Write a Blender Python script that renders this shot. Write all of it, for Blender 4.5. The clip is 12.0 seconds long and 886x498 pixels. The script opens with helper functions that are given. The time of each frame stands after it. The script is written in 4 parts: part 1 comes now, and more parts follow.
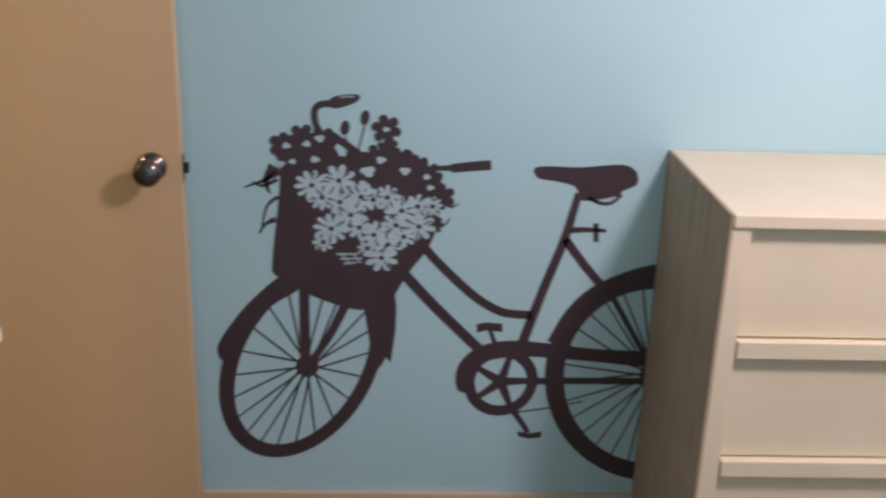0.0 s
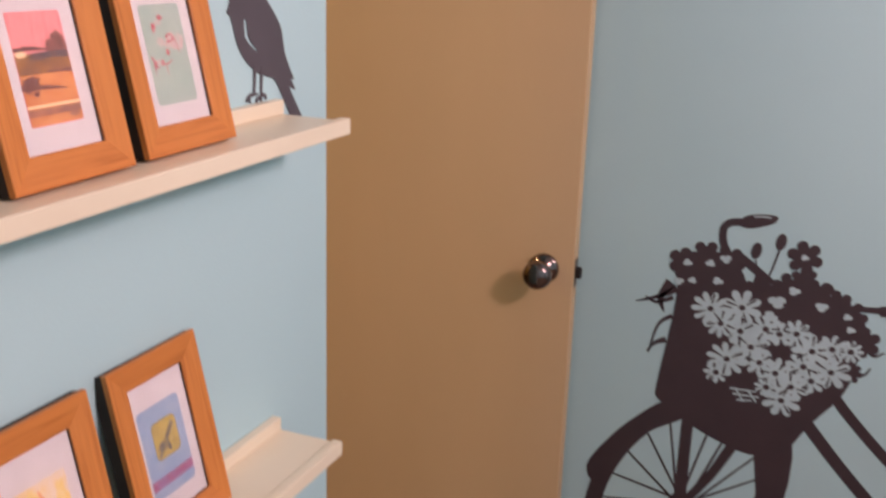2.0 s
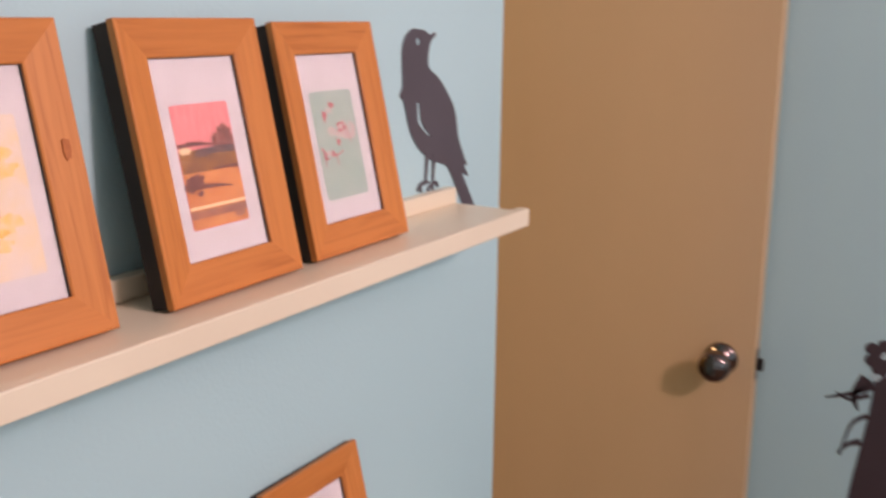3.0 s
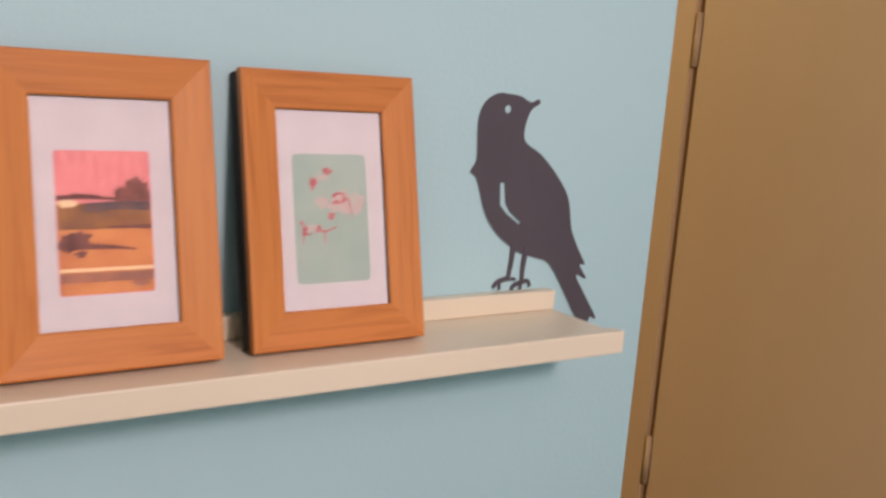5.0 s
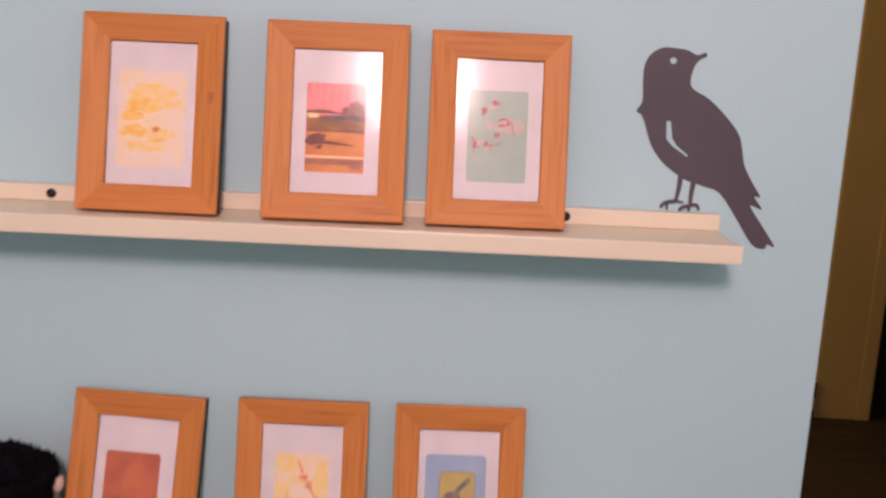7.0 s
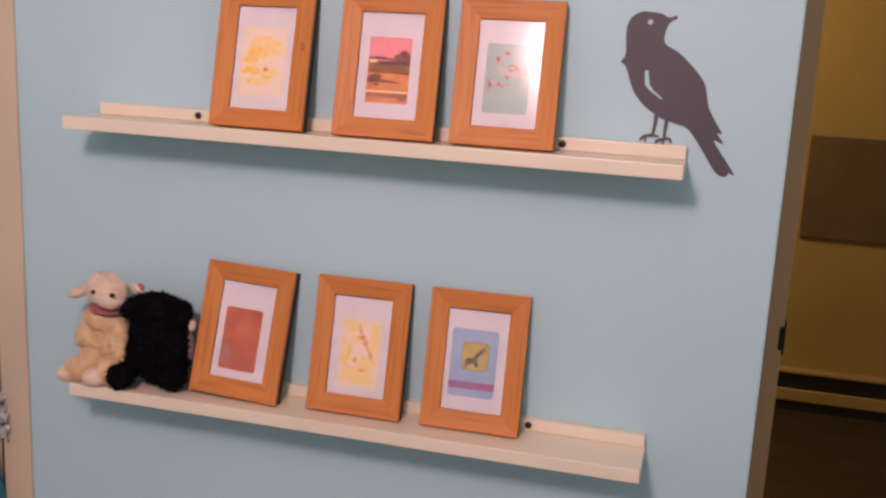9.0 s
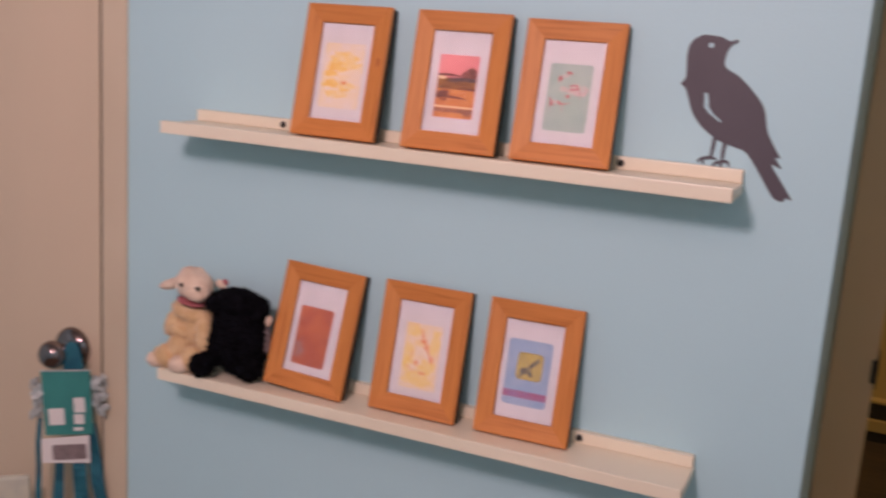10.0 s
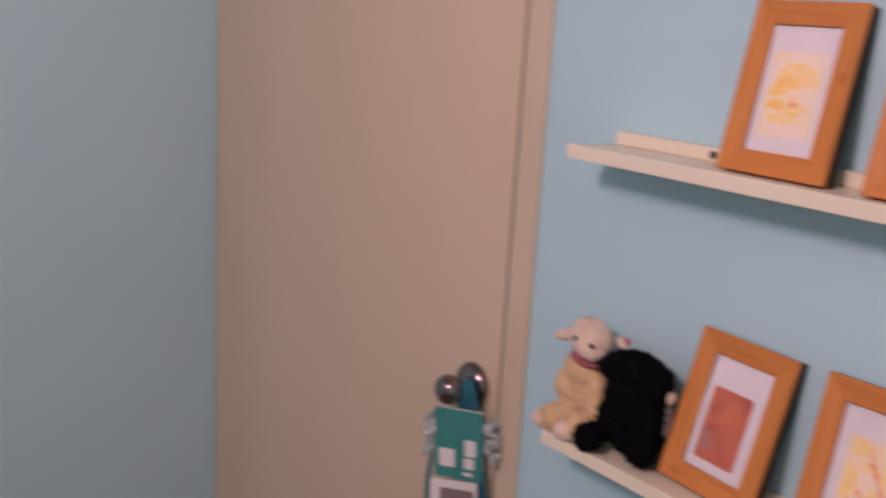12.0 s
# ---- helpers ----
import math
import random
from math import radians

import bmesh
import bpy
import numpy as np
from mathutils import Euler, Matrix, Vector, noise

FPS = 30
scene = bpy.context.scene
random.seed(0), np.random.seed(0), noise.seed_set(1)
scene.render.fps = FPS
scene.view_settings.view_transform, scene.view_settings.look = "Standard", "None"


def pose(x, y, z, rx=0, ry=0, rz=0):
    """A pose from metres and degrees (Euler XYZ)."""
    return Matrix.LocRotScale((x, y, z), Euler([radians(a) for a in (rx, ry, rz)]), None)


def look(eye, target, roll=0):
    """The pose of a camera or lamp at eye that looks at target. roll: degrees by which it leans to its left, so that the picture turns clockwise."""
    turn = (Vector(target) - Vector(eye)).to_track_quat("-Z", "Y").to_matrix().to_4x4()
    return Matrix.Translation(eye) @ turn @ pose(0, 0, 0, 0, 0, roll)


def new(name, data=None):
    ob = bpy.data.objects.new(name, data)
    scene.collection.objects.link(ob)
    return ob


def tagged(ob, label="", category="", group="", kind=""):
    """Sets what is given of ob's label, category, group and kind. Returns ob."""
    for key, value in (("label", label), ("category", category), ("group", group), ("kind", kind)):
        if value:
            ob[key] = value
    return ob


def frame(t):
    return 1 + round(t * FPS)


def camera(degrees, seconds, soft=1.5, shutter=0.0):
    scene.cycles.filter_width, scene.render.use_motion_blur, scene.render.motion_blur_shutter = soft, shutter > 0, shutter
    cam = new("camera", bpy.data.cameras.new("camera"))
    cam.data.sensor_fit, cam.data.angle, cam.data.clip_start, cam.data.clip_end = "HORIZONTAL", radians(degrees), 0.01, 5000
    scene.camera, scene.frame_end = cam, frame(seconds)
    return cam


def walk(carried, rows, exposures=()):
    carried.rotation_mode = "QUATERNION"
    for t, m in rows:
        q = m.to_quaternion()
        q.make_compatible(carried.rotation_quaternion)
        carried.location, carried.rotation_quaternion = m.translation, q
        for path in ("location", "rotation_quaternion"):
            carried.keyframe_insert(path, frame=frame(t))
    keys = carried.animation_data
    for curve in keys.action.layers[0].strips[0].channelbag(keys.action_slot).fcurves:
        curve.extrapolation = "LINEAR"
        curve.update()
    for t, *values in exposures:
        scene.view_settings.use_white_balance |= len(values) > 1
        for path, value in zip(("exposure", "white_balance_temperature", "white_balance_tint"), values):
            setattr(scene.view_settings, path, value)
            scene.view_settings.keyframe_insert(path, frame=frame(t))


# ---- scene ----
cam = camera(47.1, 12.0, soft=2.5, shutter=0.6)
# seconds, stops, kelvin, tint
EXPOSURES = [(0.0, 0.32, 6050, 39), (1.0, 0.34, 6520, 49), (2.0, 0.25, 6850, 51), (2.5, 0.22, 6850, 51), (4.5, 0.06, 6600, 38), (5.5, -0.01, 6700, 43), (6.5, 0.03, 6800, 51), (7.0, 0.01, 7000, 56), (9.5, -0.07, 6850, 57), (10.5, -0.15, 6500, 50), (11.5, -0.18, 6400, 46), (12.0, -0.18, 6600, 58)]
PATH = [
    (0, (-0.351, -0.591, 1.534), (1.528, -0.671, 0.855), 1.9),
    (0.5, (-0.300, -0.607, 1.540), (1.576, -0.487, 0.858), 2.9),
    (1, (-0.251, -0.643, 1.553), (1.593, -0.228, 0.900), 2.6),
    (1.5, (-0.213, -0.664, 1.559), (1.558, -0.001, 0.911), 2.2),
    (2, (-0.160, -0.618, 1.568), (1.615, 0.109, 1.001), 1.9),
    (2.5, (-0.114, -0.547, 1.565), (1.659, 0.227, 1.058), 1.2),
    (2.7, (-0.104, -0.525, 1.572), (1.639, 0.327, 1.090), 0.8),
    (4.3, (0.14, -0.651, 1.579), (1.44, 0.808, 1.152), 3.2),
    (4.5, (0.163, -0.652, 1.576), (1.424, 0.837, 1.139), 3.0),
    (5, (0.267, -0.643, 1.58), (1.4, 0.965, 1.221), 4.5),
    (5.2, (0.299, -0.649, 1.573), (1.394, 0.994, 1.249), 3.5),
    (5.5, (0.343, -0.685, 1.561), (1.208, 1.098, 1.29), 1.9),
    (6, (0.441, -0.798, 1.572), (0.942, 1.1, 1.187), 3.9),
    (6.5, (0.484, -0.888, 1.575), (0.716, 1.062, 1.197), 2.5),
    (6.7, (0.510, -0.935, 1.575), (0.607, 1.029, 1.209), 2.5),
    (7, (0.555, -1.014, 1.574), (0.555, 0.938, 1.14), 2.6),
    (7.2, (0.578, -1.06, 1.528), (0.517, 0.904, 1.152), 2.8),
    (8.8, (0.845, -1.279, 1.511), (0.37, 0.624, 1.124), 3.5),
    (9, (0.86, -1.31, 1.531), (0.372, 0.581, 1.102), 2.9),
    (9.5, (0.9, -1.353, 1.517), (0.356, 0.534, 1.139), 3.7),
    (10, (0.984, -1.318, 1.544), (0.224, 0.484, 1.124), 3.9),
    (10.2, (1.004, -1.313, 1.541), (0.136, 0.445, 1.144), 3.7),
    (10.5, (1.014, -1.299, 1.529), (0.023, 0.389, 1.117), 3.3),
    (10.7, (1.010, -1.261, 1.522), (-0.044, 0.385, 1.099), 3.7),
    (11, (0.978, -1.188, 1.518), (-0.152, 0.411, 1.111), 4.4),
    (11.5, (0.9, -1.118, 1.538), (-0.347, 0.384, 1.103), 2.8),
    (12, (0.911, -0.995, 1.54), (-0.623, 0.204, 1.08), 3.4),
]
walk(cam, [(t, look(eye, target, roll)) for t, eye, target, roll in PATH], EXPOSURES)

# ---- place ----
from mathutils.geometry import tessellate_polygon

WALL_Z = 2.4          # ceiling height
BIKE_X = 1.855        # face of the wall with the bicycle
END_X = 0.952         # end of the wall with the ledges
DOOR_Y = 0.73         # room face of the doorway

# ---- light ----
world = bpy.data.worlds.new("night")
scene.world = world
world.use_nodes = True
world.node_tree.nodes["Background"].inputs[0].default_value = (0.012, 0.011, 0.010, 1)

bulb = bpy.data.lights.new("ceiling_bulb", "POINT")
bulb.energy, bulb.shadow_soft_size, bulb.color = 57, 0.12, (1.0, 0.87, 0.74)
new("ceiling_bulb", bulb).location = (0.53, -1.68, 2.15)
hall_bulb = bpy.data.lights.new("hall_bulb", "POINT")
hall_bulb.energy, hall_bulb.shadow_soft_size, hall_bulb.color = 42, 0.10, (1.0, 0.83, 0.34)
new("hall_bulb", hall_bulb).location = (0.20, 2.05, 2.15)


# ---- materials ----
def material(name, color, rough=0.6, second=None, scale=6.0, stretch=(1, 1, 1), detail=4.0, low=0.35, high=0.65,
             bump=0.0, bump_scale=120.0, metal=0.0, sheen=0.0, coords="Object", spots=None):
    """Principled paint, wood or cloth: two tones mixed by noise, fine relief, optional darker specks."""
    m = bpy.data.materials.new(name)
    m.use_nodes = True
    nodes, links = m.node_tree.nodes, m.node_tree.links
    b = nodes["Principled BSDF"]
    b.inputs["Roughness"].default_value, b.inputs["Metallic"].default_value = rough, metal
    b.inputs["Sheen Weight"].default_value = sheen
    co = nodes.new("ShaderNodeTexCoord")
    mp = nodes.new("ShaderNodeMapping")
    mp.inputs["Scale"].default_value = stretch
    links.new(co.outputs[coords], mp.inputs["Vector"])
    n1 = nodes.new("ShaderNodeTexNoise")
    n1.inputs["Scale"].default_value, n1.inputs["Detail"].default_value = scale, detail
    links.new(mp.outputs[0], n1.inputs["Vector"])
    ramp = nodes.new("ShaderNodeValToRGB")
    ramp.color_ramp.elements[0].position, ramp.color_ramp.elements[1].position = low, high
    ramp.color_ramp.elements[0].color = (*(second or [c * 0.93 for c in color]), 1)
    ramp.color_ramp.elements[1].color = (*color, 1)
    links.new(n1.outputs["Fac"], ramp.inputs["Fac"])
    out = ramp.outputs["Color"]
    if spots:
        n3 = nodes.new("ShaderNodeTexNoise")
        n3.inputs["Scale"].default_value, n3.inputs["Detail"].default_value = spots[1], 6.0
        links.new(co.outputs[coords], n3.inputs["Vector"])
        r3 = nodes.new("ShaderNodeValToRGB")
        r3.color_ramp.elements[0].position, r3.color_ramp.elements[1].position = spots[2], spots[2] + 0.08
        links.new(n3.outputs["Fac"], r3.inputs["Fac"])
        mix = nodes.new("ShaderNodeMixRGB")
        mix.inputs["Color2"].default_value = (*spots[0], 1)
        links.new(r3.outputs["Color"], mix.inputs["Fac"])
        links.new(out, mix.inputs["Color1"])
        out = mix.outputs["Color"]
    links.new(out, b.inputs["Base Color"])
    if bump:
        n2 = nodes.new("ShaderNodeTexNoise")
        n2.inputs["Scale"].default_value, n2.inputs["Detail"].default_value = bump_scale, 3.0
        links.new(mp.outputs[0], n2.inputs["Vector"])
        bp = nodes.new("ShaderNodeBump")
        bp.inputs["Strength"].default_value, bp.inputs["Distance"].default_value = bump, 0.002
        links.new(n2.outputs["Fac"], bp.inputs["Height"])
        links.new(bp.outputs[0], b.inputs["Normal"])
    return m


def wood(name, light, dark, along):
    """Planed pine: grain drawn out along one axis of the piece (0 x, 2 z), with darker rings and pores."""
    m = bpy.data.materials.new(name)
    m.use_nodes = True
    nodes, links = m.node_tree.nodes, m.node_tree.links
    b = nodes["Principled BSDF"]
    b.inputs["Roughness"].default_value, b.inputs["Specular IOR Level"].default_value = 0.5, 0.4
    co, mp = nodes.new("ShaderNodeTexCoord"), nodes.new("ShaderNodeMapping")
    info = nodes.new("ShaderNodeObjectInfo")
    links.new(co.outputs["Object"], mp.inputs["Vector"])
    comb = nodes.new("ShaderNodeCombineXYZ")
    mul = nodes.new("ShaderNodeMath")
    mul.operation = "MULTIPLY"
    mul.inputs[1].default_value = 7.0
    links.new(info.outputs["Random"], mul.inputs[0])
    for i in range(3):
        links.new(mul.outputs[0], comb.inputs[i])
    links.new(comb.outputs[0], mp.inputs["Location"])
    mp.inputs["Scale"].default_value = (5, 95, 95) if along == 0 else (95, 95, 5)
    n = nodes.new("ShaderNodeTexNoise")
    n.inputs["Scale"].default_value, n.inputs["Detail"].default_value, n.inputs["Distortion"].default_value = 2.0, 5.0, 0.6
    links.new(mp.outputs[0], n.inputs["Vector"])
    ramp = nodes.new("ShaderNodeValToRGB")
    e = ramp.color_ramp.elements
    e[0].position, e[1].position = 0.30, 0.62
    e[0].color, e[1].color = (*dark, 1), (*light, 1)
    mid = ramp.color_ramp.elements.new(0.44)
    mid.color = (*[0.65 * p + 0.35 * q for p, q in zip(light, dark)], 1)
    links.new(n.outputs["Fac"], ramp.inputs["Fac"])
    links.new(ramp.outputs["Color"], b.inputs["Base Color"])
    bp = nodes.new("ShaderNodeBump")
    bp.inputs["Strength"].default_value, bp.inputs["Distance"].default_value = 0.12, 0.001
    links.new(n.outputs["Fac"], bp.inputs["Height"])
    links.new(bp.outputs[0], b.inputs["Normal"])
    return m


BLUE = material("blue_wall_paint", (0.446, 0.708, 0.765), 0.62, (0.420, 0.682, 0.742), 1.6, bump=0.16, bump_scale=260)
BEIGE = material("beige_door_paint", (0.69, 0.495, 0.288), 0.5, (0.65, 0.462, 0.262), 3.0, stretch=(1, 1, 0.3), bump=0.08, bump_scale=180)
CLOSET = material("tan_closet_paint", (0.715, 0.56, 0.405), 0.5, (0.67, 0.53, 0.38), 3.0, stretch=(1, 1, 0.3), bump=0.08, bump_scale=180)
# brown jamb, with the shade behind the post put into its colour
JAMB = material("shaded_brown_jamb", (0.115, 0.060, 0.024), 0.6, (0.090, 0.046, 0.018), 5.0, stretch=(1, 1, 0.1), bump=0.1)
TRIM = material("beige_trim_paint", (0.68, 0.555, 0.405), 0.45, (0.62, 0.50, 0.36), 4.0, bump=0.06, bump_scale=90)
CREAM = material("cream_gloss_paint", (0.84, 0.765, 0.60), 0.36, (0.80, 0.72, 0.56), 5.0, bump=0.06, bump_scale=70)
DRESSER = material("cream_dresser_paint", (0.79, 0.705, 0.525), 0.42, (0.75, 0.665, 0.485), 4.0, bump=0.05, bump_scale=90)
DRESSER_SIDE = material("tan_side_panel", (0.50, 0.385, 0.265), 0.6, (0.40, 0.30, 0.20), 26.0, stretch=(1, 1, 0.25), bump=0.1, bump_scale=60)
WHITE = material("white_ceiling_paint", (0.52, 0.49, 0.44), 0.8, bump=0.2, bump_scale=120)
CARPET = material("beige_carpet", (0.25, 0.18, 0.125), 0.95, (0.17, 0.12, 0.085), 160.0, bump=0.8, bump_scale=400)
HALL_FLOOR = material("brown_hall_floor", (0.045, 0.029, 0.014), 0.7, (0.022, 0.014, 0.008), 3.0, stretch=(1, 14, 1), bump=0.2)
YELLOW = material("yellow_hall_paint", (0.42, 0.32, 0.12), 0.7, (0.38, 0.285, 0.105), 2.0, bump=0.12, bump_scale=160)
# near-black colour stands in for missing light in the closet and unlit rooms
UNLIT_DARK = material("unlit_space_dark", (0.035, 0.028, 0.024), 0.8)
BOARD = material("brown_board", (0.15, 0.105, 0.06), 0.7, (0.12, 0.085, 0.05), 8.0, bump=0.1)
BLACK = material("black_slot", (0.012, 0.011, 0.010), 0.6)
VINYL = material("plum_black_vinyl", (0.060, 0.040, 0.049), 0.5, (0.051, 0.034, 0.042), 8.0)
BIRD_VINYL = material("slate_plum_vinyl", (0.092, 0.076, 0.094), 0.5, (0.080, 0.066, 0.082), 9.0)
PALE_VINYL = material("pale_blue_vinyl", (0.47, 0.66, 0.71), 0.6, (0.42, 0.60, 0.65), 30.0)
PINE_H = wood("pine_along", (0.65, 0.226, 0.050), (0.49, 0.150, 0.027), 0)
PINE_V = wood("pine_upright", (0.68, 0.245, 0.054), (0.53, 0.165, 0.031), 2)
CHROME = material("chrome", (0.26, 0.21, 0.21), 0.09, metal=1.0)
BRONZE = material("dark_bronze", (0.014, 0.011, 0.010), 0.75)
STEEL = material("dull_steel", (0.25, 0.22, 0.19), 0.45, metal=0.9)
SCREW = material("black_screw", (0.02, 0.02, 0.02), 0.4, metal=0.5)
MAT = material("white_mat_board", (0.585, 0.58, 0.595), 0.85, (0.555, 0.55, 0.565), 60.0, bump=0.05)
FLEECE = material("cream_fleece", (0.80, 0.56, 0.31), 0.95, (0.67, 0.42, 0.20), 55.0, bump=0.9, bump_scale=420, sheen=0.4)
FACE = material("pink_cream_plush", (0.80, 0.63, 0.49), 0.95, (0.71, 0.52, 0.39), 60.0, bump=0.6, bump_scale=420, sheen=0.4)
FUR = material("black_fur", (0.005, 0.005, 0.008), 1.0, (0.002, 0.002, 0.003), 70.0, bump=1.0, bump_scale=300)
RED = material("red_ribbon", (0.50, 0.16, 0.17), 0.6, (0.42, 0.12, 0.13), 60.0)
TEAL = material("teal_card", (0.02, 0.26, 0.24), 0.4, (0.015, 0.21, 0.20), 12.0)
TEAL_RIBBON = material("teal_satin", (0.006, 0.15, 0.20), 0.3, (0.004, 0.09, 0.14), 25.0)
SILVER = material("silver_tinsel", (0.66, 0.70, 0.69), 0.35, (0.42, 0.47, 0.46), 140.0, metal=0.2, bump=0.8, bump_scale=300)
PAPER = material("white_label_paper", (0.78, 0.74, 0.72), 0.6)
GREY_INK = material("grey_ink", (0.26, 0.20, 0.20), 0.6, (0.20, 0.15, 0.15), 90.0)
POUCH = material("clear_pale_pouch", (0.60, 0.58, 0.46), 0.35, (0.50, 0.50, 0.42), 30.0)

FUR.node_tree.nodes["Principled BSDF"].inputs["Specular IOR Level"].default_value = 0.1
GLASS = bpy.data.materials.new("picture_glass")
GLASS.use_nodes = True
gb = GLASS.node_tree.nodes["Principled BSDF"]
gb.inputs["Transmission Weight"].default_value, gb.inputs["Roughness"].default_value, gb.inputs["IOR"].default_value = 1.0, 0.10, 1.27


# ---- mesh helpers ----
def mesh_object(name, bm, mats, parent=None, smooth=False):
    bmesh.ops.recalc_face_normals(bm, faces=bm.faces)
    me = bpy.data.meshes.new(name)
    bm.to_mesh(me)
    bm.free()
    for m in (mats if isinstance(mats, (list, tuple)) else [mats]):
        me.materials.append(m)
    if smooth:
        for p in me.polygons:
            p.use_smooth = True
    ob = new(name, me)
    ob.parent = parent
    return ob


def part(name, bm, mats, parent, label="", smooth=False):
    """One mesh under a thing or under a part."""
    return tagged(mesh_object(name, bm, mats, parent, smooth), label)


def thing(name, label, category, m=None, group="", kind=""):
    ob = new(name)
    ob.empty_display_size = 0.05
    if m is not None:
        ob.matrix_basis = m
    return tagged(ob, label, category, group, kind)


def add_box(bm, a, b, bevel=0.0, mat=0):
    made = bmesh.ops.create_cube(bm, size=1)["verts"]
    for v in made:
        v.co = [(a[i] + b[i]) / 2 + v.co[i] * (b[i] - a[i]) for i in range(3)]
    if bevel:
        edges = list({e for v in made for e in v.link_edges})
        bmesh.ops.bevel(bm, geom=edges, offset=bevel, segments=2, affect="EDGES", profile=0.6)
    return bm


def box(a, b, bevel=0.0):
    return add_box(bmesh.new(), a, b, bevel)


def lathe(profile, axis="z", n=32):
    """Turned solid: (radius, height) pairs swept round an axis."""
    bm, rings = bmesh.new(), []
    for r, h in profile:
        ring = []
        for i in range(n):
            c, s = math.cos(2 * math.pi * i / n) * max(r, 1e-4), math.sin(2 * math.pi * i / n) * max(r, 1e-4)
            ring.append(bm.verts.new({"z": (c, s, h), "x": (h, c, s), "y": (c, h, s)}[axis]))
        rings.append(ring)
    for p, q in zip(rings, rings[1:]):
        for i in range(n):
            bm.faces.new((p[i], p[(i + 1) % n], q[(i + 1) % n], q[i]))
    bm.faces.new(rings[0])
    bm.faces.new(rings[-1])
    return bm


def smooth_line(points, steps=6, closed=False):
    """Catmull-Rom through the points."""
    p = [Vector(q) for q in points]
    n, out = len(p), []
    for i in range(n if closed else n - 1):
        a, b, c, d = (p[(i + k) % n] if closed else p[min(max(i + k, 0), n - 1)] for k in (-1, 0, 1, 2))
        for s in range(steps):
            t = s / steps
            out.append(0.5 * (2 * b + (c - a) * t + (2 * a - 5 * b + 4 * c - d) * t * t + (3 * b - a - 3 * c + d) * t ** 3))
    if not closed:
        out.append(p[-1])
    return out


def flat(bm, loops, place, depth=0.0006):
    """A flat cut-out with holes: loops of 2D points, laid by place(u, v, height)."""
    pts = [[Vector((q[0], q[1], 0)) for q in loop] for loop in loops]
    flat_pts = [q for loop in pts for q in loop]
    verts = [bm.verts.new(place(q.x, q.y, depth)) for q in flat_pts]
    for tri in tessellate_polygon(pts):
        if len({*tri}) == 3:
            try:
                bm.faces.new([verts[i] for i in tri])
            except ValueError:
                pass
    low, k = [bm.verts.new(place(q.x, q.y, 0.0)) for q in flat_pts], 0
    for loop in pts:
        n = len(loop)
        for i in range(n):
            a, b = k + i, k + (i + 1) % n
            bm.faces.new((verts[a], verts[b], low[b], low[a]))
        k += n
    return bm


def stroke(points, width, end_width=None, steps=6):
    """The outline of a line of that width through the points."""
    p = smooth_line([(*q, 0) for q in points], steps)
    n = len(p)
    left, right = [], []
    for i, q in enumerate(p):
        d = p[min(i + 1, n - 1)] - p[max(i - 1, 0)]
        nrm = Vector((-d.y, d.x, 0)).normalized()
        w = (width + ((width if end_width is None else end_width) - width) * i / (n - 1)) / 2
        left.append(q + nrm * w)
        right.append(q - nrm * w)
    return left + right[::-1]


def oval(cx, cy, rx, ry, tilt=0.0, n=40, a0=0.0):
    c, s = math.cos(radians(tilt)), math.sin(radians(tilt))
    out = []
    for i in range(n):
        a = a0 + 2 * math.pi * i / n
        x, y = rx * math.cos(a), ry * math.sin(a)
        out.append(Vector((cx + x * c - y * s, cy + x * s + y * c, 0)))
    return out


def daisy(cx, cy, r, petals=8, turn=0.0, waist=0.45, squash=1.0):
    out = []
    for i in range(petals * 6):
        a = 2 * math.pi * i / (petals * 6)
        k = r * (waist + (1 - waist) * abs(math.cos(a * petals / 2)) ** 0.6)
        out.append(Vector((cx + k * math.cos(a + turn), cy + squash * k * math.sin(a + turn), 0)))
    return out


def rounded(x0, y0, x1, y1, r, n=5):
    out = []
    for cx, cy, a0 in ((x1 - r, y1 - r, 0), (x0 + r, y1 - r, 90), (x0 + r, y0 + r, 180), (x1 - r, y0 + r, 270)):
        for i in range(n + 1):
            a = radians(a0 + 90 * i / n)
            out.append(Vector((cx + r * math.cos(a), cy + r * math.sin(a), 0)))
    return out


# ---- the large structure ----
def structure(name, bm, mats, label, category="wall"):
    return tagged(mesh_object(name, bm, mats), label, category, kind="structure")


structure("floor", box((-1.35, -3.2, -0.1), (2.0, 0.95, 0)), CARPET, "beige bedroom carpet", "floor")
structure("hall_floor", box((-1.35, 0.95, -0.1), (5.6, 5.6, 0)), HALL_FLOOR, "dark brown boards of the hall floor", "floor")
structure("ceiling", box((-1.35, -3.2, WALL_Z), (5.6, 5.6, WALL_Z + 0.1)), WHITE, "matt white painted ceiling", "ceiling")
structure("wall_north", box((-0.1910, 0, 0), (END_X, 0.12, WALL_Z), 0.003), BLUE, "pale blue painted wall with two picture ledges")
structure("wall_north_return", box((END_X - 0.12, 0.12, 0), (END_X, DOOR_Y, WALL_Z)), BLUE, "pale blue side of the wall by the doorway")
structure("wall_over_closet", box((-1.35, 0, 2.06), (-0.1912, 0.12, WALL_Z)), BLUE, "pale blue wall above the closet door")
structure("closet_back", box((-1.35, 0.12, 0), (END_X - 0.12, 0.24, WALL_Z)), UNLIT_DARK, "dark back of the closet opening")
structure("wall_east", box((BIKE_X, -3.2, 0), (BIKE_X + 0.12, 0.95, WALL_Z)), BLUE, "pale blue painted wall with a bicycle decal")
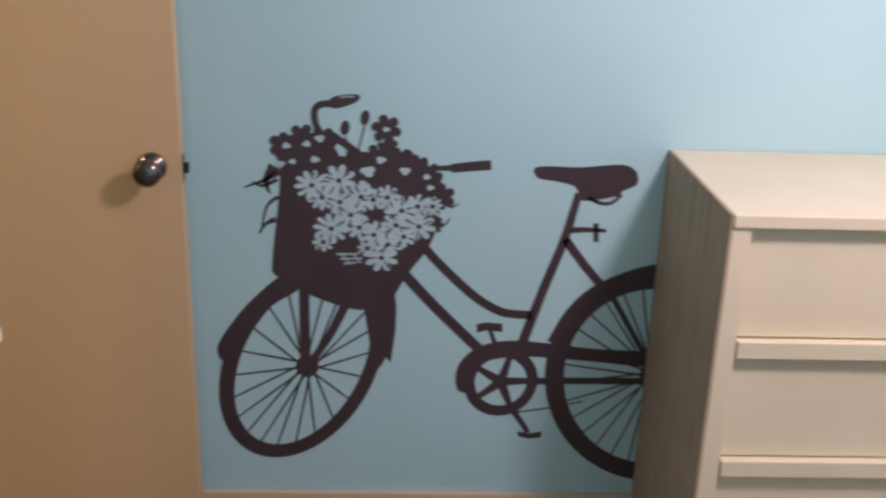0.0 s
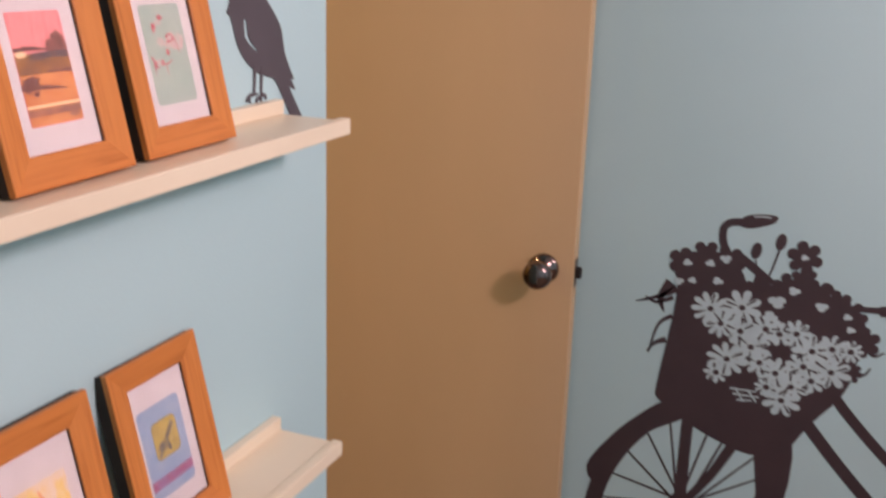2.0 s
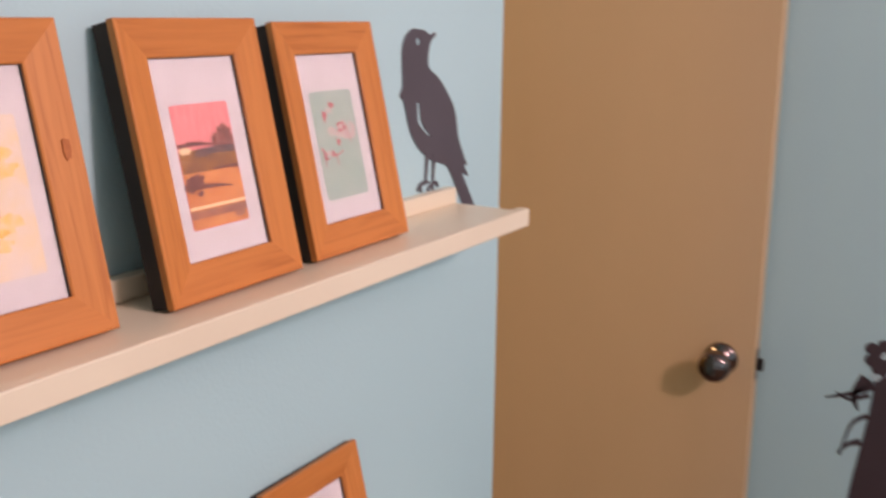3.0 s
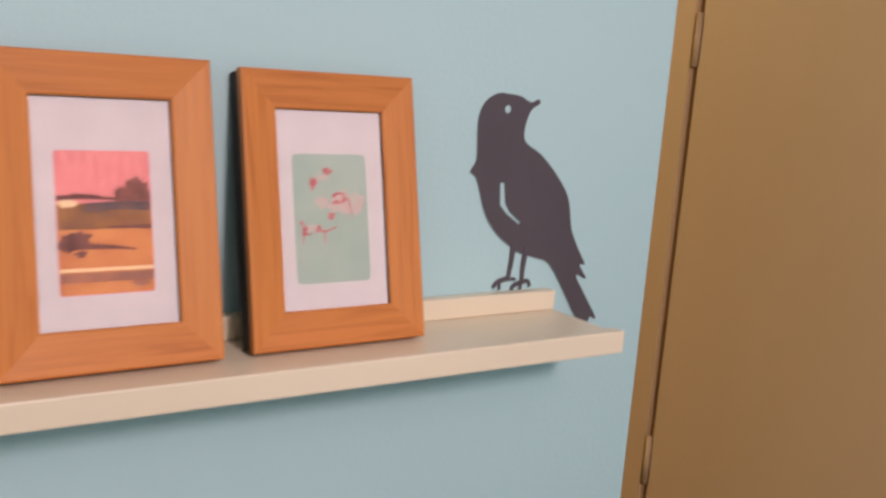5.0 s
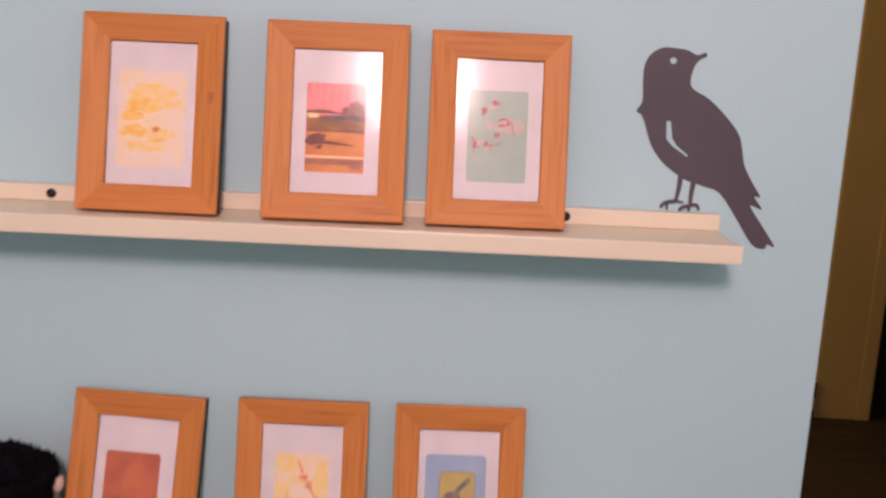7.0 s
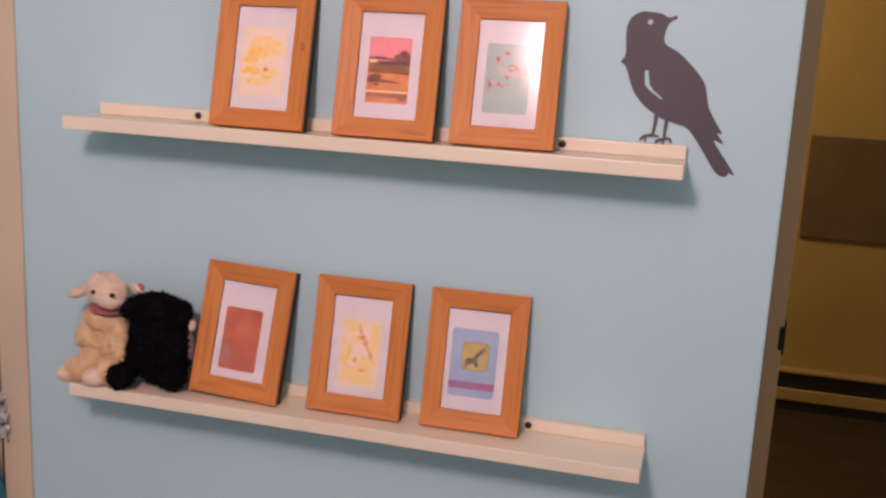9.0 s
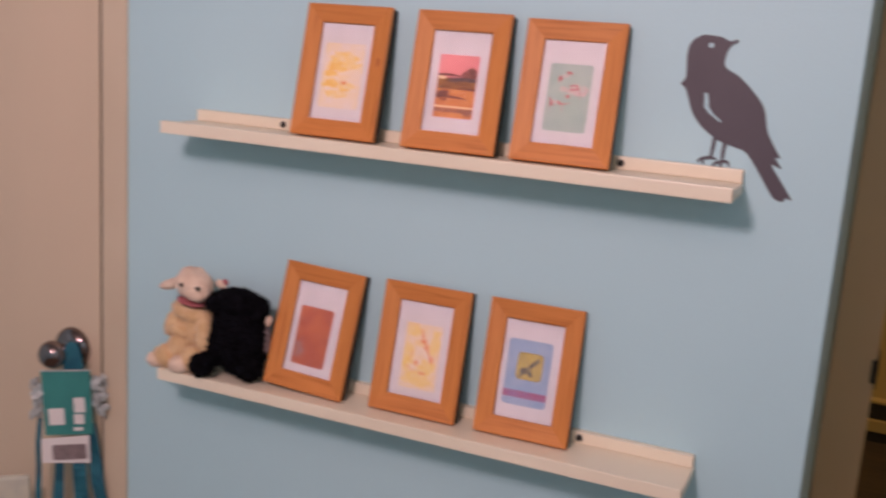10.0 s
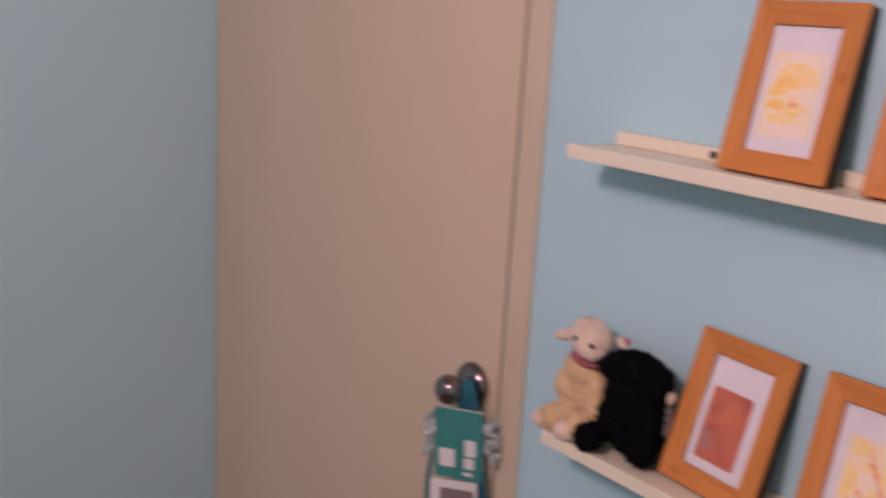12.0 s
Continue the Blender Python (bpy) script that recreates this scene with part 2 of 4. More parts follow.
structure("wall_west", box((-1.35, -3.2, 0), (-1.21, 0, WALL_Z)), BLUE, "pale blue painted side wall")
structure("wall_south", box((-1.35, -3.32, 0), (2.0, -3.2, WALL_Z)), BLUE, "pale blue painted wall behind the viewer")
structure("wall_over_door", box((END_X, DOOR_Y, 2.06), (BIKE_X, 0.95, WALL_Z)), BLUE, "pale blue wall above the doorway")
structure("wall_hall_near", box((-1.35, 0.83, 0), (END_X, 0.95, WALL_Z)), YELLOW, "yellow painted hall side of the wall")
structure("wall_hall_near_east", box((BIKE_X + 0.12, 0.83, 0), (5.6, 0.95, WALL_Z)), UNLIT_DARK, "unlit hall wall")
structure("wall_hall_far", box((-1.35, 3.10, 0), (2.395, 3.22, WALL_Z)), YELLOW, "dim yellow painted hall wall")
structure("wall_hall_west", box((-1.47, 0.83, 0), (-1.35, 3.22, WALL_Z)), YELLOW, "dim yellow end wall of the hall")
# walls of the unlit room: its darkness is put into their colour
structure("wall_dark_room", box((2.395, 5.5, 0), (5.6, 5.6, WALL_Z)), UNLIT_DARK, "far wall of an unlit room")
structure("wall_dark_room_west", box((2.31, 3.22, 0), (2.394, 5.6, WALL_Z)), UNLIT_DARK, "side wall of an unlit room")
structure("wall_dark_room_east", box((5.6, 0.83, 0), (5.7, 5.6, WALL_Z)), UNLIT_DARK, "side wall of an unlit room")


def baseboard(name, a, b, label):
    return structure(name, box(a, b, 0.004), TRIM, label, "baseboard")


baseboard("baseboard_east", (BIKE_X - 0.014, -1.19, 0), (BIKE_X - 0.0005, 0.72, 0.088), "beige painted baseboard below the bicycle")
baseboard("baseboard_north", (-0.14, -0.014, 0), (END_X, -0.0005, 0.088), "beige painted baseboard below the ledges")
baseboard("baseboard_west", (-1.2095, -3.2, 0), (-1.196, -0.02, 0.088), "beige painted baseboard of the side wall")

# doorway: posts, head and stop
doorway = thing("door_frame_1", "beige painted frame of an open doorway", "door frame", kind="structure")
part("post", box((END_X + 0.001, DOOR_Y - 0.012, 0), (1.035, 0.95, 2.06), 0.003), BEIGE, doorway)
part("post", box((1.766, 0.717, 0), (BIKE_X - 0.001, 0.788, 2.06), 0.004), BEIGE, doorway)
# rear half of the post: shade painted in by the darker brown
part("jamb", box((1.783, 0.7885, 0), (BIKE_X - 0.001, 0.95, 2.06), 0.002), JAMB, doorway, "brown rear half of the post, darkened for shade")
part("head", box((1.035, DOOR_Y - 0.012, 2.035), (1.766, 0.95, 2.06), 0.003), TRIM, doorway)
plate = bmesh.new()
add_box(plate, (1.0352, DOOR_Y - 0.014, 0.930), (1.0385, 0.765, 0.997), 0.001)
add_box(plate, (1.027, DOOR_Y - 0.0155, 0.940), (1.0384, DOOR_Y - 0.0125, 0.987), 0.001)
part("strike_plate", plate, BRONZE, doorway, "dark strike plate")
for z in (0.77, 1.61):
    hinge = bmesh.new()
    add_box(hinge, (1.7795, 0.808, z - 0.01), (1.7828, 0.881, z + 0.145), 0.001)
    for k in range(4):
        add_box(hinge, (1.7785, 0.824 + 0.036 * (k % 2), z + 0.012 + 0.026 * k), (1.7796, 0.831 + 0.036 * (k % 2), z + 0.019 + 0.026 * k), 0.0003)
    part("hinge", hinge, BRONZE, doorway, "dark bronze hinge leaf", True)

# open bedroom door, hung on the far post
door = thing("door_1", "flat beige door standing open before the blue wall", "door", pose(1.785, 0.700, 0, 0, 0, 2.0), kind="structure")
part("door_leaf", box((-0.018, -0.810, 0.012), (0.018, 0.0, 2.03), 0.0025), BEIGE, door)
knob = part("knob", lathe([(0.031, -0.019), (0.032, -0.024), (0.026, -0.029), (0.013, -0.032), (0.012, -0.051), (0.020, -0.056), (0.028, -0.064),
                           (0.0305, -0.074), (0.029, -0.084), (0.022, -0.091), (0.008, -0.0945)], "x"), CHROME, door, "polished chrome round knob", True)
knob.location = (0.0, -0.748, 0.937)
part("latch_bolt", box((-0.007, -0.823, 0.918), (0.007, -0.810, 0.942), 0.004), BRONZE, door, "dark latch bolt")
part("latch_plate", box((-0.012, -0.8115, 0.90), (0.012, -0.8105, 0.96)), STEEL, door, "steel latch plate")
for z in (0.82, 1.66):
    knuckle = part("hinge_knuckle", lathe([(0.006, 0.0), (0.006, 0.10)], "z", 16), BEIGE, door, "painted-over hinge pin", True)
    knuckle.location = (-0.020, 0.006, z - 0.05)

# closet door beside the ledges, closed, and its casing
closet = thing("door_2", "flat beige closet door, closed, flush with the wall", "door", kind="structure")
part("door_leaf", box((-1.206, -0.004, 0.012), (-0.1972, 0.032, 2.03), 0.0008), CLOSET, closet)
part("casing", box((-0.1914, -0.0050, 0), (-0.141, -0.0005, 2.09), 0.001), TRIM, closet)
part("casing", box((-1.207, -0.011, 2.035), (-0.1915, -0.0005, 2.09), 0.004), TRIM, closet)
cknob = part("knob", lathe([(0.0365, -0.0045), (0.0365, -0.009), (0.0335, -0.015), (0.027, -0.020), (0.018, -0.0235), (0.011, -0.0245), (0.011, -0.036), (0.017, -0.0405), (0.0225, -0.047), (0.0245, -0.0545), (0.0235, -0.062), (0.019, -0.069), (0.012, -0.0735), (0.004, -0.075)], "y"),
             CHROME, closet, "polished chrome round knob", True)
cknob.location = (-0.2555, 0.0, 0.961)
# black filler strip: paints the shade inside the gap
part("gap", box((-0.1971, -0.0015, 0.012), (-0.1916, 0.0, 2.03)), BLACK, closet, "black strip standing for shade in the door gap")

# hall: heater along the far wall and a board above it
heater = thing("baseboard_heater", "tan metal baseboard heater with a dark slot", "heater")
part("toe_kick", box((-1.30, 3.055, 0.0), (2.155, 3.099, 0.045)), BLACK, heater, "dark recessed base")
part("cover", box((-1.30, 3.045, 0.045), (2.155, 3.099, 0.095), 0.004), YELLOW, heater)
part("slot", box((-1.30, 3.06, 0.095), (2.155, 3.099, 0.165)), BLACK, heater, "black air slot")
part("rim", box((-1.30, 3.05, 0.165), (2.155, 3.099, 0.178), 0.003), YELLOW, heater)
casing = thing("door_frame_2", "yellowed casing beside the opening of an unlit room", "door frame", kind="structure")
part("casing", box((2.16, 3.078, 0), (2.34, 3.0995, 2.12), 0.004), YELLOW, casing)
part("edge_bead", box((2.34, 3.070, 0), (2.40, 3.0995, 2.12), 0.006), YELLOW, casing)
board = thing("notice_board", "plain brown board hung on the yellow hall wall", "board")
part("panel", box((1.25, 3.082, 0.75), (1.78, 3.098, 1.17), 0.003), BOARD, board)

# unlit room: window with a pale curtain, low chest
night_window = thing("window_1", "dark window of an unlit room with pale bars", "window", kind="structure")
part("pane", box((3.86, 5.482, 0.74), (5.24, 5.488, 2.16)), BLACK, night_window, "black night glass")
for x in (3.84, 4.50, 5.20):
    part("bar", box((x, 5.46, 0.70), (x + 0.06, 5.499, 2.20), 0.003), TRIM, night_window)
for z in (0.70, 1.17, 1.70, 2.14):
    part("bar", box((3.90, 5.465, z), (5.20, 5.498, z + 0.05), 0.003), TRIM, night_window)
curtain = bmesh.new()
wave = [(4.30 + 0.20 * i / 24, 5.41 + 0.018 * math.sin(i * 1.3)) for i in range(25)]
rows = [[curtain.verts.new((x + (z - 0.62) * -0.05, y + d, z)) for x, y in wave] for z, d in ((0.62, 0), (2.22, 0), (2.22, 0.004), (0.62, 0.004))]
for i in range(4):
    for k in range(24):
        curtain.faces.new((rows[i][k], rows[i][k + 1], rows[(i + 1) % 4][k + 1], rows[(i + 1) % 4][k]))
tagged(mesh_object("curtain", curtain, WHITE, smooth=True), "pale narrow curtain hanging beside a dark window", "curtain")
chest = thing("storage_chest", "low reddish wooden chest below a dark window", "chest")
part("body", box((3.82, 5.06, 0.0), (4.32, 5.44, 0.22), 0.006), BOARD, chest)
part("lid", box((3.80, 5.04, 0.2205), (4.34, 5.45, 0.25), 0.006), BOARD, chest)

# ceiling lamp
lamp = thing("ceiling_lamp", "round white flush lamp on the bedroom ceiling", "lamp")
part("base", lathe([(0.17, WALL_Z - 0.001), (0.17, WALL_Z - 0.02), (0.15, WALL_Z - 0.03)], "z", 48), WHITE, lamp, smooth=True)
lamp.location = (0.53, -1.68, 0)


# ---- bicycle decal ----
def on_east(u, v, h):
    return (BIKE_X - 0.0006 - h, u, v)


bike = thing("bicycle_decal", "large dark vinyl decal of a bicycle with a flower basket", "wall decal", pose(0, 0.004, 0.001))


def cut(name, loops_list, mats=VINYL, depth=0.0006, parent=bike, label=""):
    bm = bmesh.new()
    for loops in loops_list:
        flat(bm, loops, on_east, depth)
    return part(name, bm, mats, parent, label)


def spokes(cx, cy, hub, rx, ry, tilt, count, width, a0=0.0, ratio=1.0):
    out = []
    rim = oval(cx, cy, rx, ry, tilt, count, a0)
    for i, r in enumerate(rim):
        a = 2 * math.pi * i / count + a0 + radians(tilt) * ratio + (0.35 if i % 2 else -0.25)
        h = Vector((hub[0] + 0.018 * math.cos(a), hub[1] + 0.018 * math.sin(a), 0))
        out.append([stroke([h[:2], r[:2]], width, width * 0.8, 1)])
    return out


# front wheel, turned aside, so it shows as an oval
fw = (-0.360, 0.437)
front = cut("front_wheel", [[oval(fw[0] + 0.002, fw[1], 0.274, 0.176, -64, 72), oval(*fw, 0.236, 0.141, -64, 72)]])
for k, s in enumerate(spokes(*fw, (-0.373, 0.431), 0.238, 0.143, -64, 22, 0.0052)):
    cut("spoke", [s], depth=0.0004, parent=front)
cut("hub", [[oval(-0.373, 0.431, 0.027, 0.029, 0, 28)]], depth=0.0008, parent=front)
cut("fork", [[stroke([(-0.367, 0.643), (-0.368, 0.556), (-0.369, 0.438)], 0.022, 0.026)], [stroke([(-0.462, 0.588), (-0.427, 0.514), (-0.385, 0.446)], 0.022, 0.018)]], depth=0.0007)
cut("front_fender", [[smooth_line([(-0.321, 0.665, 0), (-0.242, 0.597, 0), (-0.191, 0.532, 0), (-0.163, 0.485, 0), (-0.162, 0.459, 0), (-0.172, 0.442, 0), (-0.198, 0.435, 0), (-0.233, 0.509, 0), (-0.288, 0.583, 0), (-0.360, 0.635, 0)]  , 4, True)]], depth=0.0007)
cut("front_fender", [[[(-0.506, 0.596), (-0.577, 0.641), (-0.584, 0.591), (-0.583, 0.533), (-0.572, 0.443), (-0.561, 0.458), (-0.552, 0.439), (-0.529, 0.411), (-0.521, 0.501)]]], depth=0.0007)

# rear wheel
rw = (-1.214, 0.409)
rear = cut("rear_wheel", [[oval(*rw, 0.290, 0.264, -113, 80), oval(*rw, 0.240, 0.218, -113, 80)]])
for k, s in enumerate(spokes(*rw, (-1.212, 0.420), 0.242, 0.220, -113, 30, 0.0050)):
    cut("spoke", [s], depth=0.0004, parent=rear)
cut("hub", [[oval(-1.212, 0.420, 0.034, 0.034, 0, 28)]], depth=0.0008, parent=rear)
cut("rear_fender", [[stroke([(-0.962, 0.50), (-1.005, 0.585), (-1.075, 0.648), (-1.20, 0.692), (-1.33, 0.670)], 0.034, 0.034, 8)]], depth=0.0007)

# frame tubes
cut("top_tube", [[stroke([(-0.633, 0.756), (-0.667, 0.715), (-0.729, 0.653), (-0.778, 0.611), (-0.827, 0.583), (-0.861, 0.576), (-0.905, 0.574)], 0.021)]], depth=0.0008)
cut("down_tube", [[stroke([(-0.596, 0.678), (-0.672, 0.594), (-0.784, 0.482)], 0.025)]], depth=0.0008)
cut("seat_tube", [[stroke([(-0.994, 0.876), (-0.982, 0.822), (-0.967, 0.759), (-0.925, 0.630), (-0.885, 0.495)], 0.018, 0.024)]], depth=0.0008)
cut("seat_stay", [[stroke([(-0.971, 0.766), (-1.019, 0.704), (-1.080, 0.635)], 0.020)], [stroke([(-1.09, 0.63), (-1.15, 0.53), (-1.20, 0.45)], 0.014)]], depth=0.0008)
cut("chain_stay", [[stroke([(-0.900, 0.398), (-0.998, 0.401), (-1.212, 0.403)], 0.018)], [stroke([(-0.875, 0.313), (-0.948, 0.324), (-1.045, 0.346)], 0.004)]], depth=0.0005)
cut("chain_guard", [[smooth_line([(-0.739, 0.370, 0), (-0.729, 0.409, 0), (-0.743, 0.453, 0), (-0.785, 0.490, 0), (-0.852, 0.506, 0), (-0.935, 0.502, 0), (-1.059, 0.488, 0), (-1.205, 0.479, 0), (-1.208, 0.443, 0),
                                  (-1.063, 0.454, 0), (-0.931, 0.464, 0), (-0.855, 0.462, 0), (-0.801, 0.449, 0), (-0.773, 0.410, 0), (-0.767, 0.372, 0)], 4, True)]], depth=0.0009)
ring = cut("chainring", [[oval(-0.840, 0.397, 0.094, 0.089, -69, 56), oval(-0.840, 0.397, 0.066, 0.063, -69, 56)]], depth=0.0010)
for i in range(5):
    a = radians(72 * i + 33)
    cut("ring_arm", [[stroke([(-0.840, 0.397), (-0.840 + 0.071 * math.cos(a), 0.397 + 0.069 * math.sin(a))], 0.024, 0.013, 2)]], depth=0.0011 + 0.00012 * i, parent=ring)
cut("pedal", [[[(-0.775, 0.548), (-0.798, 0.553), (-0.836, 0.550), (-0.837, 0.529), (-0.799, 0.533), (-0.776, 0.526)]], [stroke([(-0.807, 0.534), (-0.822, 0.494)], 0.009, 0.012)]], depth=0.0006)
cut("pedal", [[[(-0.888, 0.260), (-0.917, 0.254), (-0.948, 0.261), (-0.948, 0.244), (-0.918, 0.240), (-0.891, 0.246)]], [stroke([(-0.868, 0.325), (-0.898, 0.283), (-0.914, 0.256)], 0.016, 0.012)]], depth=0.0006)
cut("saddle", [[smooth_line([(-0.889, 0.933, 0), (-0.920, 0.939, 0), (-0.991, 0.938, 0), (-1.061, 0.945, 0), (-1.096, 0.945, 0), (-1.121, 0.930, 0), (-1.125, 0.901, 0), (-1.093, 0.884, 0), (-1.081, 0.872, 0),
                             (-1.004, 0.860, 0), (-0.984, 0.893, 0), (-0.935, 0.905, 0), (-0.899, 0.911, 0)], 4, True)], [stroke([(-1.017, 0.868), (-1.044, 0.855), (-1.070, 0.856), (-1.092, 0.876)], 0.008)]], depth=0.0009)
cut("seat_clamp", [[stroke([(-0.969, 0.787), (-1.018, 0.790), (-1.064, 0.788)], 0.016, 0.008)], [stroke([(-1.039, 0.806), (-1.043, 0.761)], 0.012)]], depth=0.0010)

# handlebar
cut("handlebar", [[stroke([(-0.409, 1.000), (-0.398, 1.030), (-0.398, 1.055), (-0.411, 1.067), (-0.434, 1.070)], 0.015)]], depth=0.0010)
cut("bar_stem", [[stroke([(-0.428, 1.004), (-0.462, 0.981), (-0.500, 0.953)], 0.017)]], depth=0.0010)
cut("handlebar", [[stroke([(-0.610, 0.921), (-0.671, 0.928), (-0.712, 0.931)], 0.010, 0.013)]], depth=0.0010)
cut("grip", [[smooth_line([(-0.424, 1.066, 0), (-0.438, 1.084, 0), (-0.473, 1.091, 0), (-0.496, 1.089, 0), (-0.491, 1.076, 0), (-0.467, 1.065, 0), (-0.442, 1.059, 0)], 4, True)]], depth=0.0011)
cut("grip", [[stroke([(-0.702, 0.929), (-0.740, 0.934), (-0.791, 0.939)], 0.020, 0.023)]], depth=0.0011)

cut("grip_streak", [[stroke([(-0.452, 1.0835), (-0.470, 1.0862), (-0.484, 1.0852)], 0.0022, 0.0030)]], PALE_VINYL, 0.0014, label="pale streak on the grip")

# basket and its flowers
basket = cut("basket", [[smooth_line([(-0.318, 0.927, 0), (-0.316, 0.861, 0), (-0.306, 0.780, 0), (-0.296, 0.694, 0), (-0.301, 0.666, 0), (-0.354, 0.631, 0), (-0.420, 0.601, 0), (-0.499, 0.580, 0), (-0.565, 0.602, 0),
                                      (-0.597, 0.653, 0), (-0.622, 0.692, 0), (-0.653, 0.735, 0), (-0.672, 0.784, 0), (-0.676, 0.819, 0), (-0.690, 0.845, 0), (-0.685, 0.885, 0), (-0.665, 0.920, 0), (-0.620, 0.932, 0),
                                      (-0.590, 0.952, 0), (-0.545, 0.958, 0), (-0.500, 0.950, 0), (-0.465, 0.930, 0), (-0.430, 0.985, 0), (-0.368, 0.997, 0), (-0.330, 0.985, 0), (-0.310, 0.955, 0)], 3, True)]], depth=0.0012)
random.seed(4)
for cx, cy, r in ((-0.324, 0.974, 0.030), (-0.370, 0.990, 0.034), (-0.413, 0.986, 0.034), (-0.345, 0.945, 0.030), (-0.393, 0.949, 0.034), (-0.555, 1.015, 0.034), (-0.534, 0.945, 0.036), (-0.588, 0.940, 0.036),
                  (-0.648, 0.908, 0.036), (-0.682, 0.862, 0.032), (-0.560, 0.968, 0.028), (-0.476, 0.935, 0.030), (-0.668, 0.796, 0.022), (-0.625, 0.930, 0.030)):
    cut("dark_flower", [[daisy(cx, cy, r, random.choice((5, 6, 7)), random.random() * 6, 0.62)]], depth=0.00125 + 0.0002 * random.random(), parent=basket)
for cx, cy, r in ((-0.389, 0.883, 0.040), (-0.450, 0.895, 0.040), (-0.412, 0.855, 0.034), (-0.452, 0.845, 0.036), (-0.432, 0.781, 0.042), (-0.476, 0.815, 0.040), (-0.500, 0.858, 0.034), (-0.527, 0.852, 0.030),
                  (-0.559, 0.858, 0.030), (-0.592, 0.827, 0.040), (-0.632, 0.790, 0.040), (-0.580, 0.792, 0.036), (-0.529, 0.768, 0.036), (-0.562, 0.745, 0.036), (-0.547, 0.712, 0.040), (-0.628, 0.838, 0.032),
                  (-0.662, 0.839, 0.024), (-0.496, 0.785, 0.032), (-0.414, 0.748, 0.026), (-0.598, 0.765, 0.030), (-0.515, 0.735, 0.024)):
    lift = 0.0015 + 0.0004 * random.random()
    flower = cut("flower", [[daisy(cx, cy, r, random.choice((8, 9, 10)), random.random() * 6, 0.42, 0.85 + 0.15 * random.random())]], PALE_VINYL, lift, basket, "pale blue daisy")
    cut("flower_centre", [[oval(cx, cy, 0.0065, 0.006, 0, 10)]], VINYL, 0.0021, flower, "dark flower centre")
    a = random.random() * 6
    cut("petal_gap", [[stroke([(cx + 0.010 * math.cos(a + k), cy + 0.010 * math.sin(a + k)), (cx + 0.8 * r * math.cos(a + k), cy + 0.8 * r * math.sin(a + k))], 0.002, 0.005, 1)] for k in (0, 2.2, 4.1)], VINYL, 0.00205, flower, "dark gap between petals")
for cx, cy, r in ((-0.334, 0.973, 0.010), (-0.379, 0.978, 0.010), (-0.408, 0.991, 0.012), (-0.397, 0.943, 0.011), (-0.347, 0.937, 0.009), (-0.320, 0.931, 0.011), (-0.515, 0.918, 0.018), (-0.544, 0.945, 0.012),
                  (-0.598, 0.921, 0.013), (-0.647, 0.908, 0.009), (-0.656, 0.883, 0.009), (-0.555, 1.015, 0.008), (-0.505, 0.885, 0.016)):
    cut("pale_petal", [[daisy(cx, cy, r, 3, random.random() * 6, 0.6, 0.75)]], PALE_VINYL, 0.0020, basket, "pale blue petal")
cut("pale_sprig", [[stroke([a, b], 0.004, 0.003, 1)] for a, b in (((-0.445, 0.719), (-0.497, 0.721)), ((-0.452, 0.708), (-0.504, 0.710)), ((-0.461, 0.696), (-0.491, 0.700)), ((-0.455, 0.722), (-0.475, 0.694)), ((-0.480, 0.722), (-0.500, 0.698)))],
    PALE_VINYL, 0.0020, basket, "pale blue grass sprig")
for pts, w in (([(-0.318, 0.914), (-0.285, 0.893), (-0.236, 0.874)], 0.016), ([(-0.312, 0.894), (-0.279, 0.879), (-0.255, 0.889)], 0.010), ([(-0.314, 0.854), (-0.287, 0.830), (-0.272, 0.765)], 0.010),
               ([(-0.305, 0.926), (-0.287, 0.890), (-0.296, 0.860)], 0.024), ([(-0.306, 0.80), (-0.285, 0.79), (-0.268, 0.768)], 0.014), ([(-0.690, 0.850), (-0.705, 0.838), (-0.722, 0.848)], 0.010), ([(-0.668, 0.800), (-0.690, 0.795), (-0.702, 0.812)], 0.008)):
    cut("leaf", [[stroke(pts, w, 0.002)]], depth=0.0009, parent=basket)
for cx, cy, pts in ((-0.464, 1.016, [(-0.465, 0.997), (-0.471, 0.950)]), (-0.508, 1.040, [(-0.507, 1.024), (-0.498, 0.985), (-0.488, 0.950)])):
    cut("bud", [[oval(cx, cy, 0.010, 0.017, 8, 20)], [stroke(pts, 0.0035)]], depth=0.0009, parent=basket)


# ---- songbird-shaped decal ----
def on_north(u, v, h):
    return (u, -0.0006 - h, v)


sil = bmesh.new()
outline = smooth_line([(0.742 + (x - 0.742) * 1.045, z, 0) for x, z in ((0.8015, 1.5558), (0.8012, 1.5532), (0.7980, 1.5514), (0.7945, 1.5490), (0.7912, 1.5436), (0.7885, 1.531), (0.7915, 1.5215), (0.808, 1.512), (0.827, 1.494), (0.840, 1.477), (0.845, 1.458), (0.848, 1.447), (0.857, 1.431), (0.866, 1.417), (0.860, 1.417), (0.869, 1.404),
    (0.857, 1.408), (0.872, 1.386), (0.885, 1.367), (0.878, 1.369), (0.875, 1.364), (0.863, 1.368), (0.846, 1.393), (0.827, 1.419), (0.812, 1.425), (0.795, 1.430), (0.786, 1.435), (0.770, 1.447), (0.757, 1.464), (0.749, 1.486), (0.745, 1.494),
    (0.740, 1.498), (0.745, 1.507), (0.744, 1.525), (0.744, 1.541), (0.749, 1.553), (0.760, 1.560), (0.771, 1.560), (0.782, 1.5588), (0.7890, 1.5556), (0.7930, 1.5542), (0.7960, 1.5552), (0.7995, 1.5569))], 3, True)
